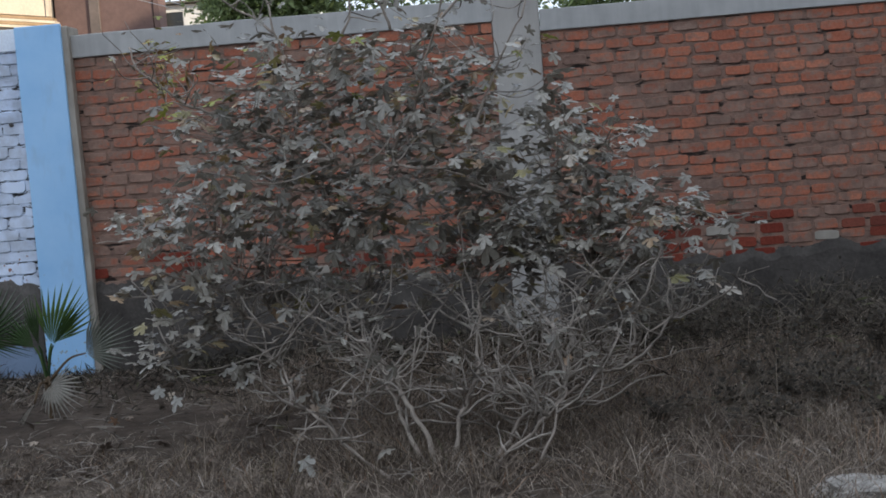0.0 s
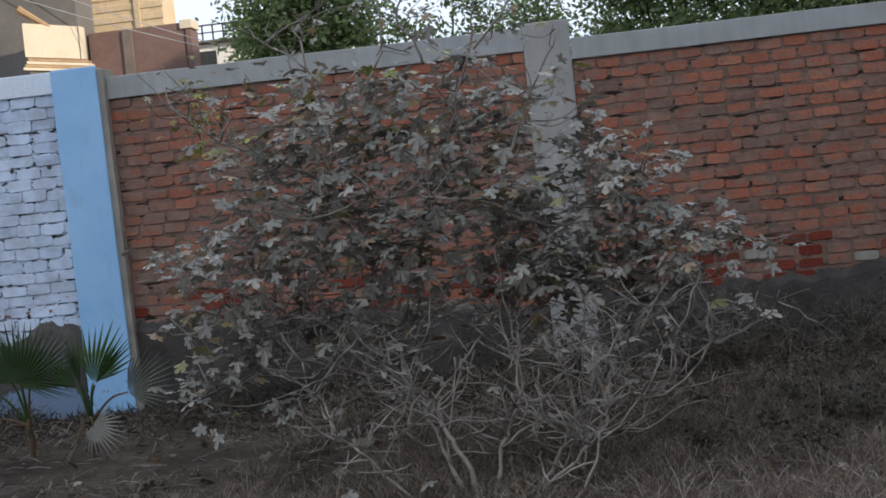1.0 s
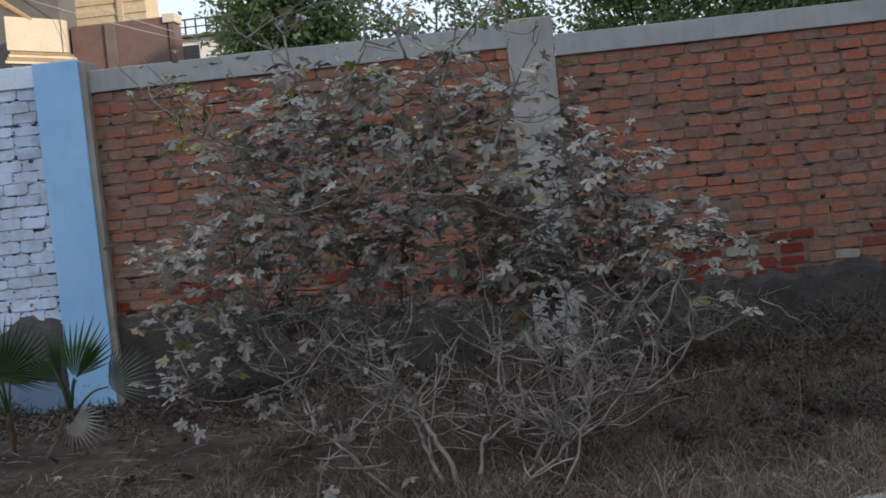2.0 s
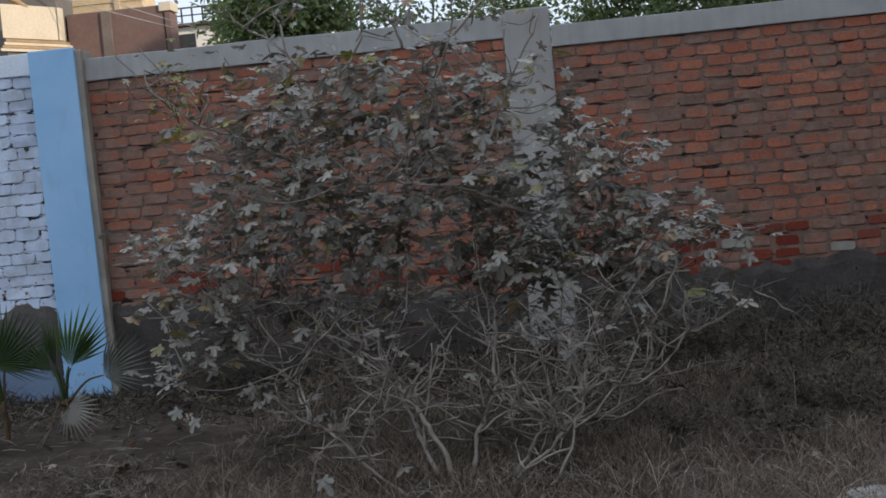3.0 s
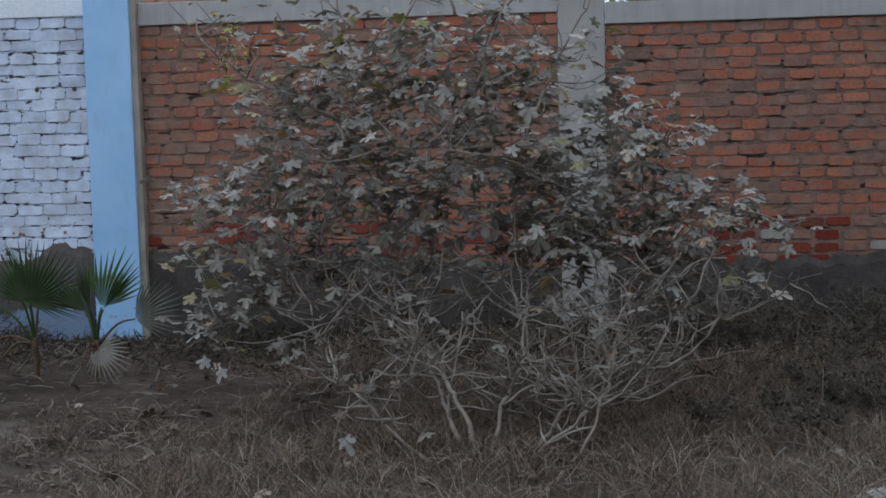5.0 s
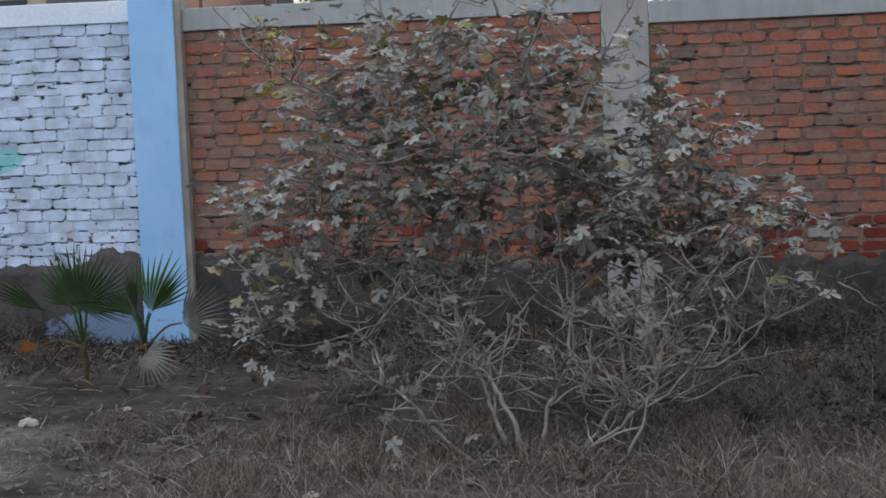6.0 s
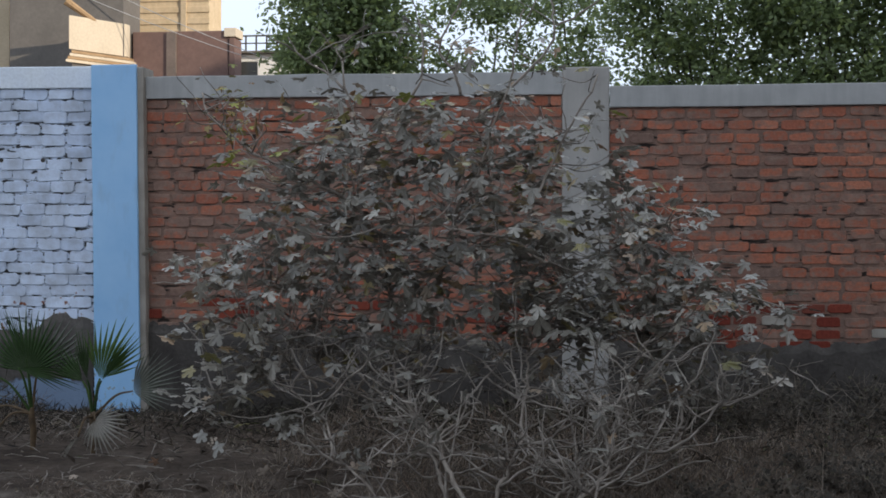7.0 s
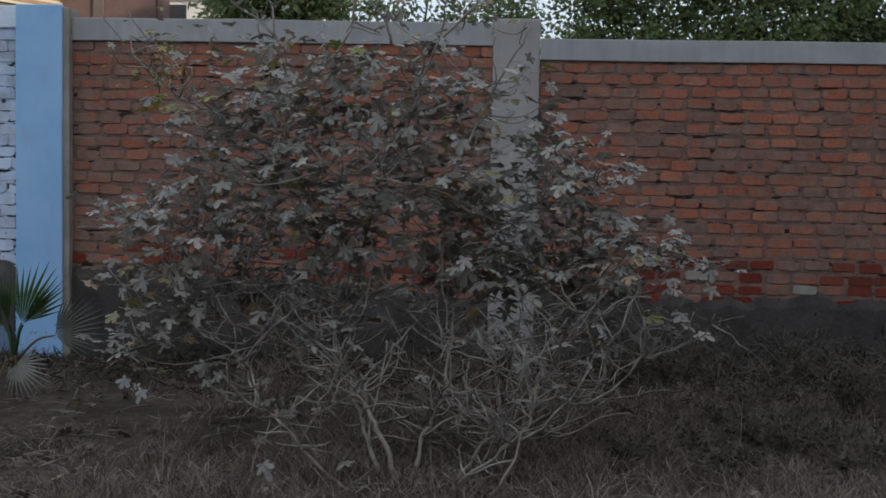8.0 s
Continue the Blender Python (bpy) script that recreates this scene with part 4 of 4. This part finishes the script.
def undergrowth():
    """Dead dark runners and withered leaves heaped along the foot of the wall. Their darkness is partly painted shade.
    """
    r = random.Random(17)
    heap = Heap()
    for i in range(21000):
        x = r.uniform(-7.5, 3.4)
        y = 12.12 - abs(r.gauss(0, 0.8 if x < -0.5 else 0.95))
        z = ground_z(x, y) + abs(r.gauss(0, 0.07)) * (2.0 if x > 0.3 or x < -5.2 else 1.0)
        # around the palms dark blades lie flat, as litter and as painted shade
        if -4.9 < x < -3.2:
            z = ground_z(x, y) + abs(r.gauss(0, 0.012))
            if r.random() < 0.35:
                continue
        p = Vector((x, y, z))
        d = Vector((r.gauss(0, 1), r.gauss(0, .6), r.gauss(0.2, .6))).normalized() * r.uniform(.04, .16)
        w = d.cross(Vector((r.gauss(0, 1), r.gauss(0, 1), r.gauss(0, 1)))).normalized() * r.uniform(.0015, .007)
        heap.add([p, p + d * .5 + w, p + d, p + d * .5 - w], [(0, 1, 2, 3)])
    tagged(put("undergrowth", heap.mesh("undergrowth", M_WEED)), "withered undergrowth along the wall foot, its dark colour partly painted shade", "undergrowth", kind="stuff")


undergrowth()
wr = random.Random(3)
for n in range(26):
    weed(wr.uniform(0.5, 3.0), wr.uniform(9.6, 11.9), wr.uniform(0.25, 0.55), 40 + n, 11, 0.7, "tangled dry weed with small withered leaves", M_WEEDSTEM)
for n in range(16):
    weed(wr.uniform(0.3, 2.4), wr.uniform(7.9, 9.9), wr.uniform(0.14, 0.3), 140 + n, 12, 0.8, "low dark dry weed in the grass", M_WEEDSTEM)
for n in range(5):
    weed(wr.uniform(-0.9, 0.9), wr.uniform(10.8, 11.9), wr.uniform(0.3, 0.5), 70 + n, 8, 0.6, "tangled dry weed with small withered leaves", M_WEEDSTEM)
for n in range(6):
    weed(-5.9 + 0.2 * n * wr.uniform(.5, 1.2), wr.uniform(10.3, 11.6), wr.uniform(0.25, 0.45), 90 + n, 6, 0.3, "dry weed stalks by the wall", M_WEEDSTEM)
for n in range(3):
    weed(-5.75 + 0.22 * n, 9.9 + 0.15 * n, 0.32, 120 + n, 3, 0.0, "pale bleached dry weed stalks", M_TWIG)


def rock(name, x, y, sx, sy, sz, seed, material, label, category):
    bm = bmesh.new()
    bmesh.ops.create_icosphere(bm, subdivisions=3, radius=1.0)
    for v in bm.verts:
        k = 1 + 0.35 * noise.noise(v.co * 1.6 + Vector((seed, 0, 0))) + 0.18 * noise.noise(v.co * 4 + Vector((0, seed, 0)))
        v.co = Vector((v.co.x * sx, v.co.y * sy, max(v.co.z, -0.6) * sz)) * k
    me = bpy.data.meshes.new(name)
    bm.to_mesh(me)
    bm.free()
    me.materials.append(material)
    ob = new(name, me)
    ob.location = (x, y, ground_z(x, y) + sz * 0.35)
    tagged(ob, label, category, "stones on the soil")


rock("stone", -4.05, 8.8, 0.065, 0.05, 0.035, 1, M_STONE, "pale rounded stone on bare soil", "stone")
rock("stone", 1.16, 6.6, 0.22, 0.2, 0.07, 2, M_RUBBLE, "large pale broken concrete lump on the ground", "stone")

# ---------------------------------------------------------------- brickwork, bay by bay
def red_picks(x, z, r):
    """Low down the smeared face has come off and darker brick shows; a few bricks are limed."""
    bare = z < 1.08 and noise.noise(Vector((x * 1.3, z * 2.0, 4.0))) > (-0.25 if x > 0.6 else 0.1)
    if z < 1.12 and r.random() < 0.07:
        return BRICKS_PALE
    return BRICKS_DARK if bare and r.random() < 0.85 else BRICKS_RED


middle = brick_wall("wall_middle", X_BLUE1, X_GREY0, 2.80, "red brick wall bay with grey smeared mortar", BRICKS_RED, M_MORTAR, 11, red_picks)
ragged_plaster("plaster_skirting", X_BLUE1 + 0.003, X_GREY0 - 0.003, lambda x: 0.93 - 0.05 * (x + 4.12), M_PLASTER, middle, "grey cement render with torn edge", 2.0)
east = brick_wall("wall_east", X_GREY1, 9.0, 2.69, "red brick wall bay with grey smeared mortar", BRICKS_RED, M_MORTAR, 12, red_picks, (X_GREY1, 3.3))
ragged_plaster("plaster_skirting", X_GREY1 + 0.003, 8.9, lambda x: 0.80, M_PLASTER, east, "grey cement render with torn edge", 5.0)
white = brick_wall("wall_white", -11.0, X_BLUE0 + 0.045, 2.90, "white-painted brick wall bay with faded blue mural strokes", BRICKS_WHITE, M_LIMEWASH, 13, None, (-7.5, X_BLUE0 + 0.045), 0.0, 0.0065, -3.5, 1.19, 1.4, 0.004)
ragged_plaster("plaster_skirting", -10.9, X_BLUE0 + 0.04, lambda x: 0.84 + 0.22 * math.exp(-((x + 6.22) / 0.16) ** 2) + 0.17 * math.exp(-((x + 4.75) / 0.3) ** 2), M_PLASTER_BLUE, white, "grey cement render with blue splashes", 8.0)


for x in (-4.66, -4.99, -5.36, -6.03, -6.48):
    v, f = tube([(x, FACE - 0.006, 2.29), (x, FACE + 0.03, 2.29)], [0.019, 0.019], 10)
    put("pipe_stub", mesh_from("pipe_stub", v, f, M_WIRE), white, None, "dark open pipe end")
